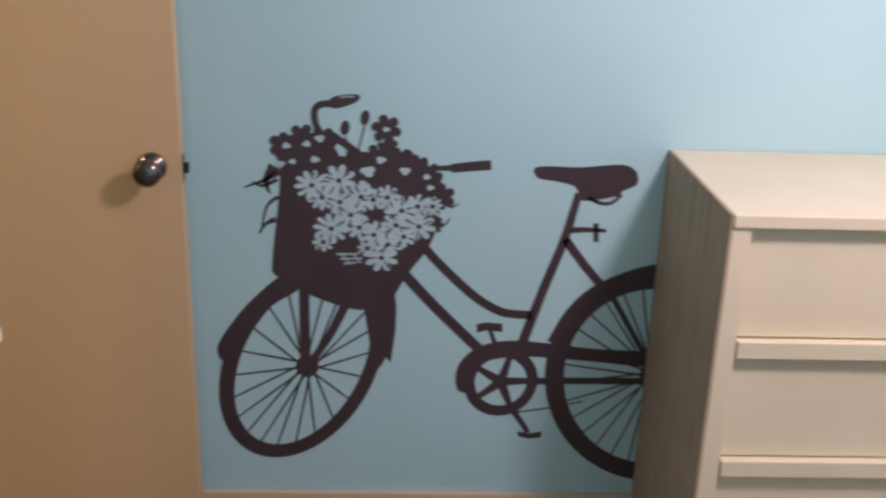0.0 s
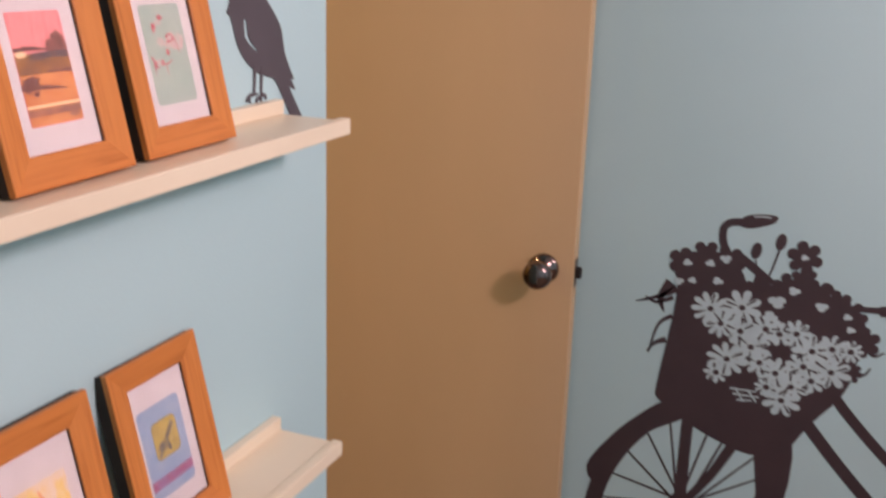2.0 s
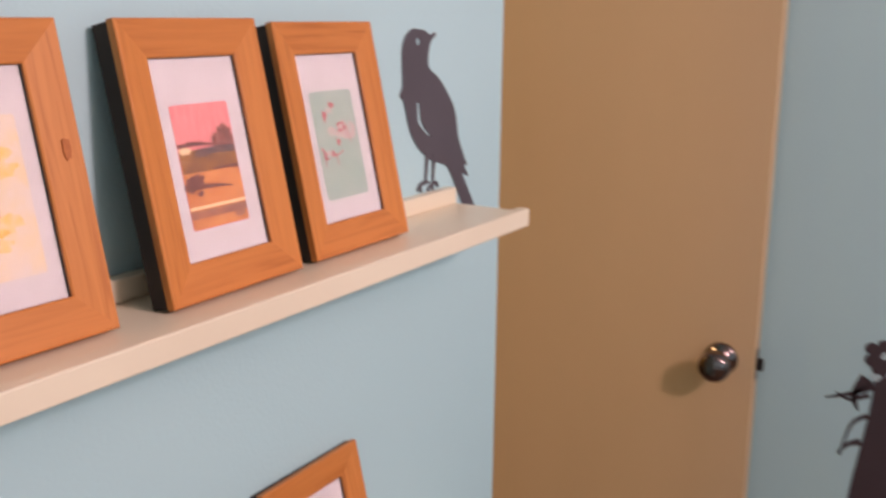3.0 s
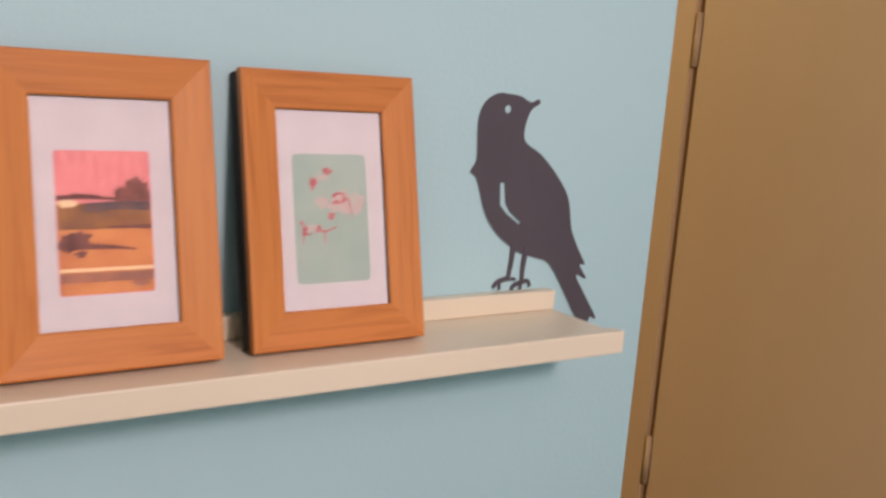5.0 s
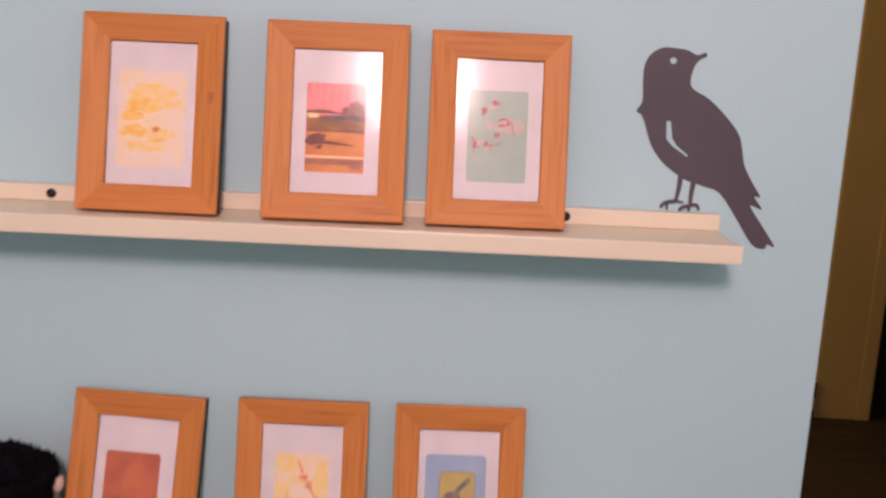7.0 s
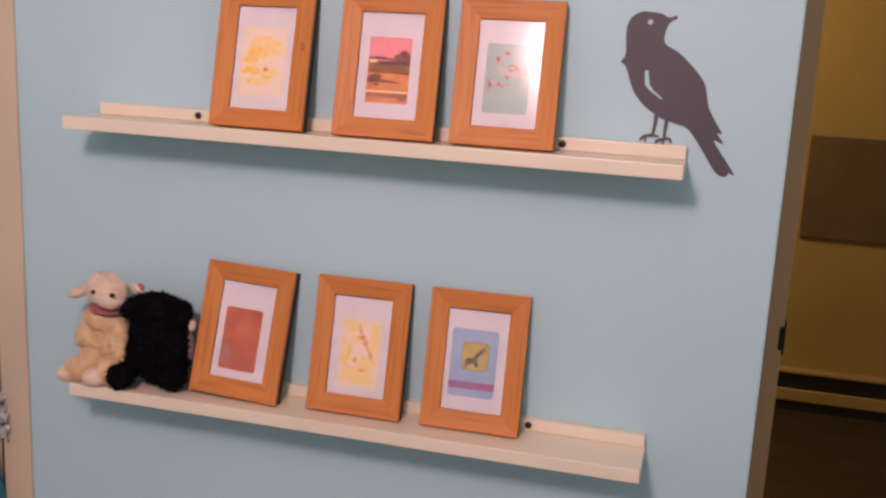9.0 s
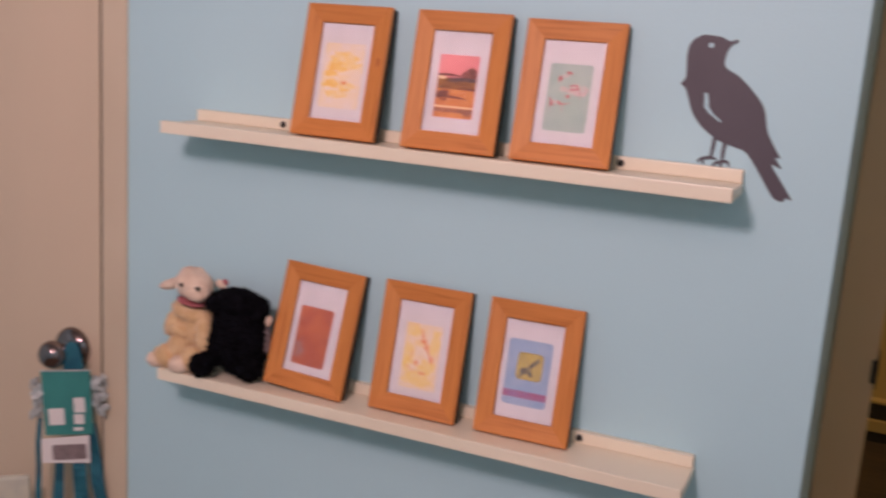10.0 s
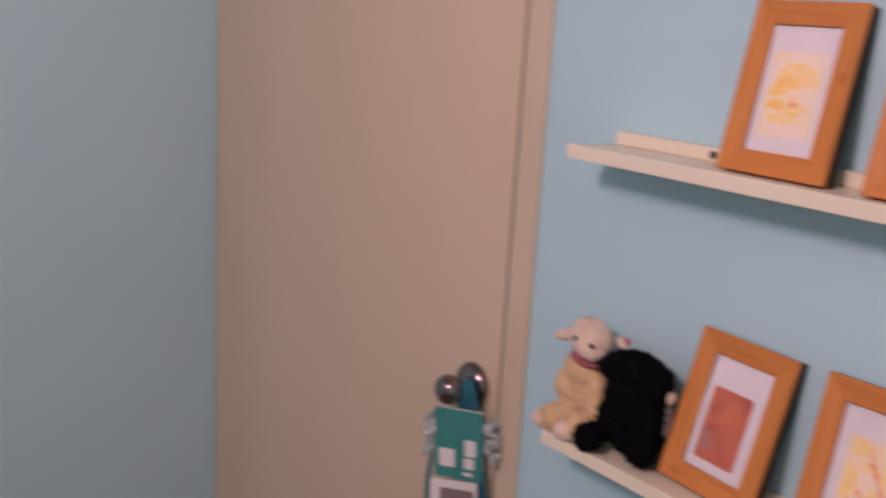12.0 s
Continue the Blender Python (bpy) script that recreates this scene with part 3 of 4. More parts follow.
slit = [(0.7705, 1.489), (0.775, 1.489), (0.778, 1.472), (0.783, 1.465), (0.795, 1.456), (0.794, 1.454), (0.779, 1.464), (0.772, 1.471)]
legs = ([], [])
flat(sil, [outline, slit, oval(0.772, 1.548, 0.0034, 0.0034, 0, 12)], on_north)
for pts, w, e in (([(0.790, 1.440), (0.789, 1.422), (0.787, 1.409)], 0.0056, 0.0032), ([(0.804, 1.436), (0.802, 1.418), (0.802, 1.405)], 0.0056, 0.0032), ([(0.787, 1.409), (0.777, 1.407), (0.772, 1.402)], 0.0044, 0.003), ([(0.778, 1.408), (0.779, 1.400)], 0.003, 0.002),
                  ([(0.787, 1.409), (0.795, 1.408)], 0.0034, 0.002), ([(0.802, 1.405), (0.793, 1.402), (0.792, 1.394)], 0.0044, 0.0026), ([(0.801, 1.404), (0.801, 1.395)], 0.003, 0.002), ([(0.801, 1.405), (0.808, 1.406), (0.811, 1.401)], 0.004, 0.0026)):
    legs[0 if pts[0][0] < 0.7905 and pts[0] != (0.790, 1.440) or pts[0] == (0.790, 1.440) else 1].append((pts, w, e))
decal = tagged(mesh_object("wall_decal", sil, BIRD_VINYL), "dark slate vinyl silhouette decal perched over the ledge", "wall decal")
for k, strokes in enumerate(legs):
    bm = bmesh.new()
    for n, (pts, w, e) in enumerate(strokes):
        flat(bm, [stroke(pts, w, e)], on_north, 0.0009 + 0.0001 * n)
    part("leg", bm, BIRD_VINYL, decal)


# ---- picture ledges ----
def ledge(length, m, label):
    t = thing("picture_ledge", label, "shelf", m, "picture ledges")
    part("shelf_board", box((0, -0.094, -0.014), (length, -0.0005, 0.0), 0.001), CREAM, t)
    part("front_lip", box((0, -0.0965, -0.0145), (length, -0.0842, 0.0035), 0.0015), CREAM, t)
    part("back_lip", box((0.004, -0.0125, 0.0002), (length - 0.001, -0.0006, 0.017), 0.0015), CREAM, t)
    return t


def wall_screw(t, x):
    s = part("screw", lathe([(0.0048, -0.0126), (0.0046, -0.0145), (0.002, -0.0155)], "y", 14), SCREW, t, "black screw head", True)
    s.location = (x, 0, 0.0085)


up = ledge(0.832, pose(0, 0, 1.3820), "cream wooden picture ledge with three pine frames")
low = ledge(0.818, pose(-0.002, 0, 0.9955), "cream wooden picture ledge with plush toys and three frames")
for x in (0.161, 0.676):
    wall_screw(up, x)
wall_screw(low, 0.660)


# ---- picture frames ----
FW, FH, MW = 0.1360, 0.1895, 0.0258


# near-black brown: shade on the frame sides, put in as colour
FRAME_SHADE = material("shaded_frame_side", (0.035, 0.024, 0.018), 0.8, (0.025, 0.018, 0.014), 40.0)


def frame_member(length, width, prof):
    """A mitred bar along x with the given section (in from the edge, depth), opening towards +z."""
    bm = bmesh.new()
    ends = []
    for s in (0, 1):
        ends.append([bm.verts.new(((d if s == 0 else length - d), y, d)) for d, y in prof])
    n = len(prof)
    for i in range(n):
        bm.faces.new((ends[0][i], ends[0][(i + 1) % n], ends[1][(i + 1) % n], ends[1][i]))
    bm.faces.new(ends[0])
    bm.faces.new(ends[1])
    return bm


def turned(bm, ang, at):
    m = Matrix.Translation(at) @ Matrix.Rotation(radians(ang), 4, "Y")
    bmesh.ops.transform(bm, matrix=m, verts=bm.verts)
    return bm


def picture_frame(x, base, lean, turn, label, art, size=1.0, out=0.054, tip=0.0):
    t = thing("framed_picture", label, "picture frame", pose(x + 0.0685, -out, base + 0.0035 + 0.068 * math.sin(radians(abs(tip))), -lean, 0, turn) @ Matrix.Rotation(radians(tip), 4, "Y") @ Matrix.Scale(size, 4), "pine frames on the ledges")
    h = FW / 2
    y = 0.021
    face = ((0.0, -0.0145), (0.0, -0.0200), (0.0007, -0.0208), (0.0016, -0.0210), (MW - 0.0012, -0.0176), (MW, -0.0169), (MW, -0.0145))
    rear = ((0.001, 0.0), (0.001, -0.0144), (MW, -0.0144), (MW, 0.0))
    # rear rails, dark to imitate the shaded side and the shadow behind
    for length, ang, at in ((FW, 0, (-h, y, 0)), (FW, 180, (h, y, FH)), (FH, 90, (-h, y, FH)), (FH, -90, (h, y, 0))):
        part("back_rail", turned(frame_member(length, MW, rear), ang, at), FRAME_SHADE, t, "rear rail coloured dark for the side shade")
    part("bottom_bar", turned(frame_member(FW, MW, face), 0, (-h, y, 0)), PINE_H, t)
    part("top_bar", turned(frame_member(FW, MW, face), 180, (h, y, FH)), PINE_H, t)
    part("side_bar", turned(frame_member(FH, MW, face), 90, (-h, y, FH)), PINE_V, t)
    part("side_bar", turned(frame_member(FH, MW, face), -90, (h, y, 0)), PINE_V, t)
    part("backing", box((-h + 0.006, y - 0.001, 0.006), (h - 0.006, y + 0.003, FH - 0.006)), BOARD, t, "brown backing board")
    part("mat_board", box((-h + MW - 0.004, y - 0.0125, MW - 0.004), (h - MW + 0.004, y - 0.0113, FH - MW + 0.004)), MAT, t, "white mat board")
    art(t, lambda u, v, d: (u, y - 0.0126 - d, v))
    glass = part("glass", box((-h + MW - 0.003, y - 0.0158, MW - 0.003), (h - MW + 0.003, y - 0.0145, FH - MW + 0.003)), GLASS, t, "clear glass pane")
    glass.visible_shadow = False
    return t


def ink(name, color, second=None, scale=120.0, rough=0.75, low=0.35, high=0.65):
    return material(name, color, rough, second, scale, low=low, high=high)


def print_card(t, place, x0, z0, x1, z1, r, mats, label):
    bm = bmesh.new()
    flat(bm, [rounded(x0, z0, x1, z1, r)], place, 0.0002)
    return part("print", bm, mats, t, label)


def patch(card, place, loops_list, mats, depth, label=""):
    bm = bmesh.new()
    for l in loops_list:
        flat(bm, [l], place, depth)
    return part("ink_patch", bm, mats, card, label)


def blot(cx, cz, rx, rz, seed=0, rough=0.25, n=28):
    rnd = random.Random(seed)
    k = [rnd.uniform(1 - rough, 1 + rough) for _ in range(n)]
    return [Vector((cx + rx * k[i] * math.cos(2 * math.pi * i / n), cz + rz * k[i] * math.sin(2 * math.pi * i / n), 0)) for i in range(n)]


def art_yellow(t, place):
    c = print_card(t, place, -0.033, 0.043, 0.032, 0.136, 0.002, ink("ivory_wash", (0.64, 0.59, 0.54), (0.68, 0.56, 0.36), 60), "ivory print with loose yellow washes")
    y1, y2 = ink("yellow_wash", (0.74, 0.51, 0.15), (0.68, 0.56, 0.34), 130), ink("gold_wash", (0.72, 0.42, 0.07), (0.74, 0.54, 0.20), 150)
    spots = ((0.0, 0.114, 0.022, 0.010, y1), (-0.006, 0.102, 0.021, 0.007, y2), (0.012, 0.106, 0.013, 0.007, y1), (-0.018, 0.092, 0.011, 0.005, y2), (-0.016, 0.078, 0.014, 0.006, y2),
             (0.008, 0.074, 0.014, 0.006, y1), (-0.006, 0.063, 0.018, 0.006, y1), (0.006, 0.070, 0.008, 0.003, y2))
    for i, (cx, cz, rx, rz, m) in enumerate(spots):
        patch(c, place, [blot(cx, cz, rx, rz, i, 0.28)], m, 0.0003 + 0.00003 * i, "yellow wash")
    patch(c, place, [blot(0.0045, 0.0800, 0.0045, 0.0026, 9, 0.45)], ink("red_drop", (0.60, 0.15, 0.05), (0.74, 0.36, 0.10), 200), 0.0006, "red drop")


def art_sunset(t, place):
    c = print_card(t, place, -0.029, 0.046, 0.028, 0.132, 0.002, ink("pink_sky", (0.74, 0.26, 0.25), (0.66, 0.20, 0.20), 60), "painted sunset over dark fields")
    dk, br = ink("plum_field", (0.135, 0.042, 0.042), (0.20, 0.075, 0.055), 160), ink("brown_field", (0.30, 0.135, 0.040), (0.19, 0.080, 0.035), 90)
    og, cr = ink("orange_field", (0.62, 0.26, 0.080), (0.52, 0.18, 0.055), 70), ink("cream_line", (0.80, 0.62, 0.36))
    wd, sl = ink("umber_wood", (0.16, 0.060, 0.045), (0.30, 0.11, 0.085), 120), ink("slate_band", (0.085, 0.062, 0.070), (0.15, 0.085, 0.080), 130)
    mv = ink("mauve_band", (0.24, 0.105, 0.075), (0.36, 0.15, 0.085), 90)
    patch(c, place, [stroke([(-0.024 + 0.0075 * i, 0.106 + 0.002 * (i % 3)), (-0.023 + 0.0075 * i, 0.131)], 0.002, 0.004) for i in range(7)], ink("rose_streak", (0.75, 0.28, 0.27), (0.69, 0.23, 0.225), 140), 0.00026, "rose streak")
    patch(c, place, [rounded(-0.0285, 0.0465, 0.0275, 0.0865, 0.001)], og, 0.00030, "orange field")
    patch(c, place, [rounded(-0.0285, 0.0850, 0.0275, 0.1005, 0.001)], br, 0.00034, "olive brown field")
    patch(c, place, [blot(-0.0225, 0.1005, 0.0062, 0.0024, 8, 0.25)], cr, 0.00038, "pale patch")
    patch(c, place, [blot(0.0195, 0.1095, 0.0072, 0.0062, 3, 0.3, 44), blot(0.012, 0.1065, 0.0070, 0.0040, 31, 0.35, 44), rounded(0.006, 0.1015, 0.0275, 0.1085, 0.001)], wd, 0.00040, "dark umber wood")
    patch(c, place, [stroke([(-0.0285, 0.1040), (-0.012, 0.1042), (0.006, 0.1030)], 0.0030, 0.0018), stroke([(-0.020, 0.1060), (-0.004, 0.1050)], 0.0014, 0.0010)], dk, 0.00044, "dark red hedge")
    patch(c, place, [stroke([(-0.0115, 0.0985), (0.008, 0.0990), (0.0272, 0.0985)], 0.0044, 0.0056), blot(-0.006, 0.0972, 0.008, 0.0022, 41, 0.4, 40)], sl, 0.00048, "slate band")
    patch(c, place, [stroke([(0.000, 0.0862), (0.0275, 0.0858)], 0.0010, 0.0030)], dk, 0.00052, "dark field edge")
    patch(c, place, [blot(-0.0180, 0.0800, 0.0080, 0.0036, 5, 0.3, 44), blot(-0.0225, 0.0765, 0.0062, 0.0050, 33, 0.25, 44), stroke([(-0.0285, 0.0755), (-0.008, 0.0748), (0.006, 0.0738), (0.0175, 0.0722)], 0.0048, 0.0010), blot(-0.016, 0.0705, 0.0036, 0.0018, 34, 0.4)], dk, 0.00056, "plum bank")
    patch(c, place, [rounded(-0.0285, 0.0600, 0.0275, 0.0620, 0.0005)], cr, 0.00060, "cream streak")
    patch(c, place, [rounded(-0.0285, 0.0535, 0.0275, 0.0592, 0.0005), blot(0.020, 0.0520, 0.0065, 0.0024, 42, 0.3)], mv, 0.00058, "mauve brown streak")


def art_sage(t, place):
    c = print_card(t, place, -0.0300, 0.0435, 0.0285, 0.1335, 0.004, ink("sage_wash", (0.265, 0.40, 0.345), (0.31, 0.43, 0.375), 40), "sage green print with a pink blossom branch")
    pk, rd = ink("pale_pink_wash", (0.52, 0.36, 0.35), (0.42, 0.43, 0.38), 90), ink("rose_ink", (0.40, 0.070, 0.085), (0.50, 0.20, 0.20), 150)
    patch(c, place, [blot(0.0085, 0.0995, 0.0110, 0.0075, 4, 0.25), blot(0.019, 0.0985, 0.0065, 0.0075, 14, 0.25), blot(-0.007, 0.1170, 0.0045, 0.0026, 44, 0.35), blot(-0.008, 0.100, 0.0055, 0.0045, 45, 0.3), blot(-0.018, 0.082, 0.0045, 0.0026, 46, 0.35)], pk, 0.0003, "pale pink blossom")
    patch(c, place, [blot(-0.0030, 0.1215, 0.0036, 0.0024, 6, 0.4), stroke([(-0.0050, 0.1225), (0.0005, 0.1200)], 0.0016, 0.0010), blot(-0.0147, 0.1130, 0.0030, 0.0036, 5, 0.4), stroke([(-0.0147, 0.1110), (-0.0150, 0.1070)], 0.0012, 0.0005)], rd, 0.0004, "rose red heads")
    patch(c, place, [stroke([(0.0005, 0.1035), (0.0040, 0.1058), (0.0110, 0.1052)], 0.0022, 0.0014), blot(0.0035, 0.0995, 0.0028, 0.0016, 2, 0.45), stroke([(0.0125, 0.1040), (0.0140, 0.0970), (0.0160, 0.0880)], 0.0011, 0.0005), blot(0.0095, 0.1015, 0.0022, 0.0022, 15, 0.45)], rd, 0.00042, "rose red blossom")
    patch(c, place, [stroke([(-0.0110, 0.0800), (-0.0050, 0.0798), (0.0030, 0.0826)], 0.0018, 0.0010), blot(-0.0115, 0.0812, 0.0022, 0.0028, 11, 0.45), stroke([(-0.0075, 0.0790), (-0.0065, 0.0700)], 0.0010, 0.0005), blot(-0.0010, 0.0905, 0.0028, 0.0024, 3, 0.45), stroke([(-0.0040, 0.0890), (0.0000, 0.0870)], 0.0010, 0.0007),
                     blot(-0.0225, 0.0808, 0.0022, 0.0036, 1, 0.45), stroke([(-0.0235, 0.0782), (-0.0175, 0.0776)], 0.0016, 0.0010), stroke([(-0.0235, 0.0780), (-0.0240, 0.0705)], 0.0009, 0.0005), blot(-0.0250, 0.0860, 0.0016, 0.0014, 13, 0.45)], rd, 0.00044, "rose red branch")


def art_rust(t, place):
    c = print_card(t, place, -0.032, 0.038, 0.0255, 0.127, 0.004, ink("rust_wash", (0.46, 0.125, 0.055), (0.36, 0.085, 0.045), 38), "rust red print with a grey corner")
    patch(c, place, [blot(-0.023, 0.060, 0.0075, 0.013, 2, 0.3, 40)], ink("grey_wash", (0.27, 0.16, 0.16), (0.38, 0.13, 0.08), 110), 0.0003, "grey patch")
    patch(c, place, [blot(-0.018, 0.078, 0.0035, 0.002, 6, 0.3)], ink("dark_rust", (0.24, 0.05, 0.03)), 0.0003, "dark fleck")
    patch(c, place, [blot(0.004, 0.096, 0.018, 0.020, 12, 0.2)], ink("warm_rust", (0.50, 0.15, 0.06), (0.43, 0.11, 0.05), 60), 0.00025, "warmer rust wash")


def art_gold(t, place):
    c = print_card(t, place, -0.028, 0.038, 0.029, 0.133, 0.002, ink("straw_wash", (0.70, 0.53, 0.27), (0.66, 0.58, 0.46), 55, low=0.40, high=0.60), "straw yellow print with red and amber marks")
    am, rd = ink("amber_wash", (0.72, 0.52, 0.15), (0.70, 0.57, 0.30), 110), ink("coral_ink", (0.66, 0.20, 0.10), (0.72, 0.34, 0.16), 120)
    patch(c, place, [blot(-0.013, 0.121, 0.012, 0.008, 1, 0.22), blot(0.020, 0.106, 0.007, 0.020, 2, 0.2), blot(-0.019, 0.084, 0.008, 0.022, 3, 0.22), blot(-0.002, 0.053, 0.022, 0.010, 4, 0.2), blot(0.011, 0.070, 0.012, 0.012, 5, 0.25)], am, 0.0003, "amber wash")
    patch(c, place, [stroke([(-0.004, 0.126), (0.001, 0.113)], 0.002, 0.004), blot(0.003, 0.108, 0.0050, 0.0040, 7, 0.45, 36), blot(0.008, 0.100, 0.0036, 0.0048, 21, 0.45, 36), stroke([(0.009, 0.098), (0.014, 0.088), (0.016, 0.078)], 0.0030, 0.0012), blot(0.018, 0.084, 0.0022, 0.0050, 22, 0.45),
                     stroke([(-0.014, 0.092), (-0.016, 0.076)], 0.0014, 0.0008), blot(-0.006, 0.076, 0.0026, 0.0042, 23, 0.5), stroke([(-0.020, 0.070), (-0.006, 0.062)], 0.0014, 0.0008), blot(0.006, 0.062, 0.0050, 0.0020, 24, 0.5)], rd, 0.0004, "coral strokes")


def art_blue(t, place):
    c = print_card(t, place, -0.035, 0.045, 0.029, 0.137, 0.005, ink("sky_wash", (0.20, 0.33, 0.49), (0.27, 0.38, 0.51), 50), "blue print with an ochre square and a red band")
    patch(c, place, [rounded(-0.020, 0.081, 0.018, 0.120, 0.006)], ink("olive_outline", (0.20, 0.22, 0.20)), 0.0003, "dark outline")
    patch(c, place, [rounded(-0.0192, 0.0818, 0.0172, 0.1192, 0.006)], ink("ochre_square", (0.46, 0.36, 0.10), (0.38, 0.31, 0.11), 70), 0.00035, "ochre square")
    patch(c, place, [stroke([(-0.016, 0.084), (-0.004, 0.096), (0.012, 0.112)], 0.003, 0.006), stroke([(-0.003, 0.098), (0.003, 0.086)], 0.009, 0.003), blot(-0.008, 0.094, 0.007, 0.004, 4, 0.3)], ink("slate_ink", (0.11, 0.11, 0.12), (0.24, 0.21, 0.13), 150), 0.0004, "slate mark")
    patch(c, place, [rounded(-0.0348, 0.0555, 0.0288, 0.0655, 0.001)], ink("plum_band", (0.33, 0.10, 0.17), (0.27, 0.15, 0.28), 80), 0.0003, "plum red band")


yellow_frame = picture_frame(0.200, 1.3820, 12.5, -1.0, "pine picture frame with a yellow washed print", art_yellow, 1.0, 0.061)
knot = bmesh.new()
flat(knot, [blot(FW / 2 - 0.0105, 0.112, 0.0030, 0.0065, 71, 0.18, 36)], lambda u, v, d: (u, 0.0016 - d, v), 0.0010)
part("knot", knot, ink("pine_knot", (0.44, 0.120, 0.026), (0.56, 0.170, 0.036), 160, 0.6), yellow_frame, "dark pine knot")
picture_frame(0.379, 1.3820, 12.5, 1.2, "pine picture frame with a sunset print", art_sunset, 1.0, 0.063)
picture_frame(0.535, 1.3820, 12.5, 0.9, "pine picture frame with a sage green print", art_sage, 0.985, 0.058)
picture_frame(0.171, 0.9955, 15.0, -1.5, "pine picture frame with a rust red print", art_rust, 1.0, 0.066, 2.0)
picture_frame(0.349, 0.9955, 12.5, 0.0, "pine picture frame with a straw yellow print", art_gold, 1.0, 0.058)
picture_frame(0.514, 0.9955, 12.5, 1.0, "pine picture frame with a blue print", art_blue)


# ---- plush toys on the lower ledge ----
def lump(bm, at, size, rot=(0, 0, 0), mat=0, fuzz=0.0, seg=22):
    made = bmesh.ops.create_uvsphere(bm, u_segments=seg, v_segments=seg * 2 // 3, radius=1)["verts"]
    m = Matrix.LocRotScale(at, Euler([radians(a) for a in rot]), size)
    for v in made:
        v.co = m @ v.co
        if fuzz:
            q = v.co * 90
            v.co += fuzz * Vector((noise.noise(q), noise.noise(q + Vector((7, 1, 3))), noise.noise(q + Vector((2, 9, 5))))) + fuzz * 0.6 * Vector([random.uniform(-1, 1) for _ in range(3)])
    for f in {f for v in made for f in v.link_faces}:
        f.material_index = mat


def pile(bm, count, length, width, low, high):
    """Short tufts of pile standing on the plush between two heights."""
    faces = [f for f in bm.faces if low < f.calc_center_median().z < high and f.material_index == 0]
    for f in random.choices(faces, weights=[f.calc_area() for f in faces], k=count):
        c = f.calc_center_median()
        side = f.normal.cross(Vector([random.uniform(-1, 1) for _ in range(3)])).normalized()
        tip = c + (f.normal + Vector((random.uniform(-0.7, 0.7), random.uniform(-0.7, 0.7), random.uniform(-1.0, 0.3)))).normalized() * length * random.uniform(0.6, 1.3)
        c = c + side * width * random.uniform(-3, 3)
        bm.faces.new([bm.verts.new(p) for p in (c - side * width, c + side * width, tip)])


random.seed(11)
lamb = bmesh.new()
z0 = 0.9960
# body, chest folds and limbs
lump(lamb, (0.036, -0.048, z0 + 0.058), (0.040, 0.028, 0.050), (8, 12, 0), 0, 0.0030, 26)
lump(lamb, (0.034, -0.060, z0 + 0.092), (0.033, 0.022, 0.017), (0, 10, 0), 0, 0.0030)
lump(lamb, (0.010, -0.066, z0 + 0.076), (0.014, 0.014, 0.026), (-14, 24, 0), 0, 0.0024)
lump(lamb, (0.024, -0.074, z0 + 0.064), (0.020, 0.012, 0.012), (0, 20, 0), 0, 0.0022)
lump(lamb, (0.066, -0.068, z0 + 0.064), (0.015, 0.014, 0.034), (-10, -8, 0), 0, 0.0024)
lump(lamb, (0.022, -0.074, z0 + 0.038), (0.018, 0.016, 0.024), (0, 24, 0), 0, 0.0024)
lump(lamb, (0.004, -0.080, z0 + 0.020), (0.020, 0.020, 0.017), (0, 28, 20), 0, 0.0022)
lump(lamb, (0.054, -0.080, z0 + 0.024), (0.020, 0.018, 0.022), (0, -14, 0), 0, 0.0022)
lump(lamb, (-0.012, -0.086, z0 + 0.0125), (0.016, 0.014, 0.0115), (0, 10, 0), 1, 0.0012)
lump(lamb, (0.036, -0.090, z0 + 0.0145), (0.018, 0.016, 0.0135), (0, 0, -8), 1, 0.0012)
# head turned aside, muzzle, brow and ears
lump(lamb, (0.040, -0.060, z0 + 0.138), (0.032, 0.025, 0.024), (0, 10, 0), 1, 0.0018, 26)
lump(lamb, (0.054, -0.074, z0 + 0.130), (0.022, 0.016, 0.0145), (0, 8, 10), 1, 0.0014)
lump(lamb, (0.036, -0.058, z0 + 0.156), (0.020, 0.016, 0.008), (0, 4, 0), 1, 0.0024)
lump(lamb, (0.002, -0.064, z0 + 0.134), (0.026, 0.006, 0.0080), (0, -24, 6), 1, 0.0012)
lump(lamb, (0.078, -0.044, z0 + 0.140), (0.011, 0.006, 0.007), (0, 20, -8), 1, 0.0008)
for ex, ey in ((0.034, -0.0838), (0.0665, -0.0880)):
    lump(lamb, (ex, ey, z0 + 0.1405), (0.0046, 0.0026, 0.0034), (0, 0, 0), 2, 0.0, 10)
lump(lamb, (0.040, -0.064, z0 + 0.112), (0.0255, 0.0215, 0.0022), (4, 8, 0), 3, 0.0008)
lump(lamb, (0.084, -0.042, z0 + 0.144), (0.006, 0.005, 0.005), (0, 20, 0), 3, 0.0)
lamb.normal_update()
pile(lamb, 2600, 0.0032, 0.0011, z0 + 0.008, z0 + 0.108)
tagged(mesh_object("plush_toy", lamb, [FLEECE, FACE, BLACK, RED], smooth=True), "tan fleece plush toy with floppy ears sitting on the ledge", "plush toy")

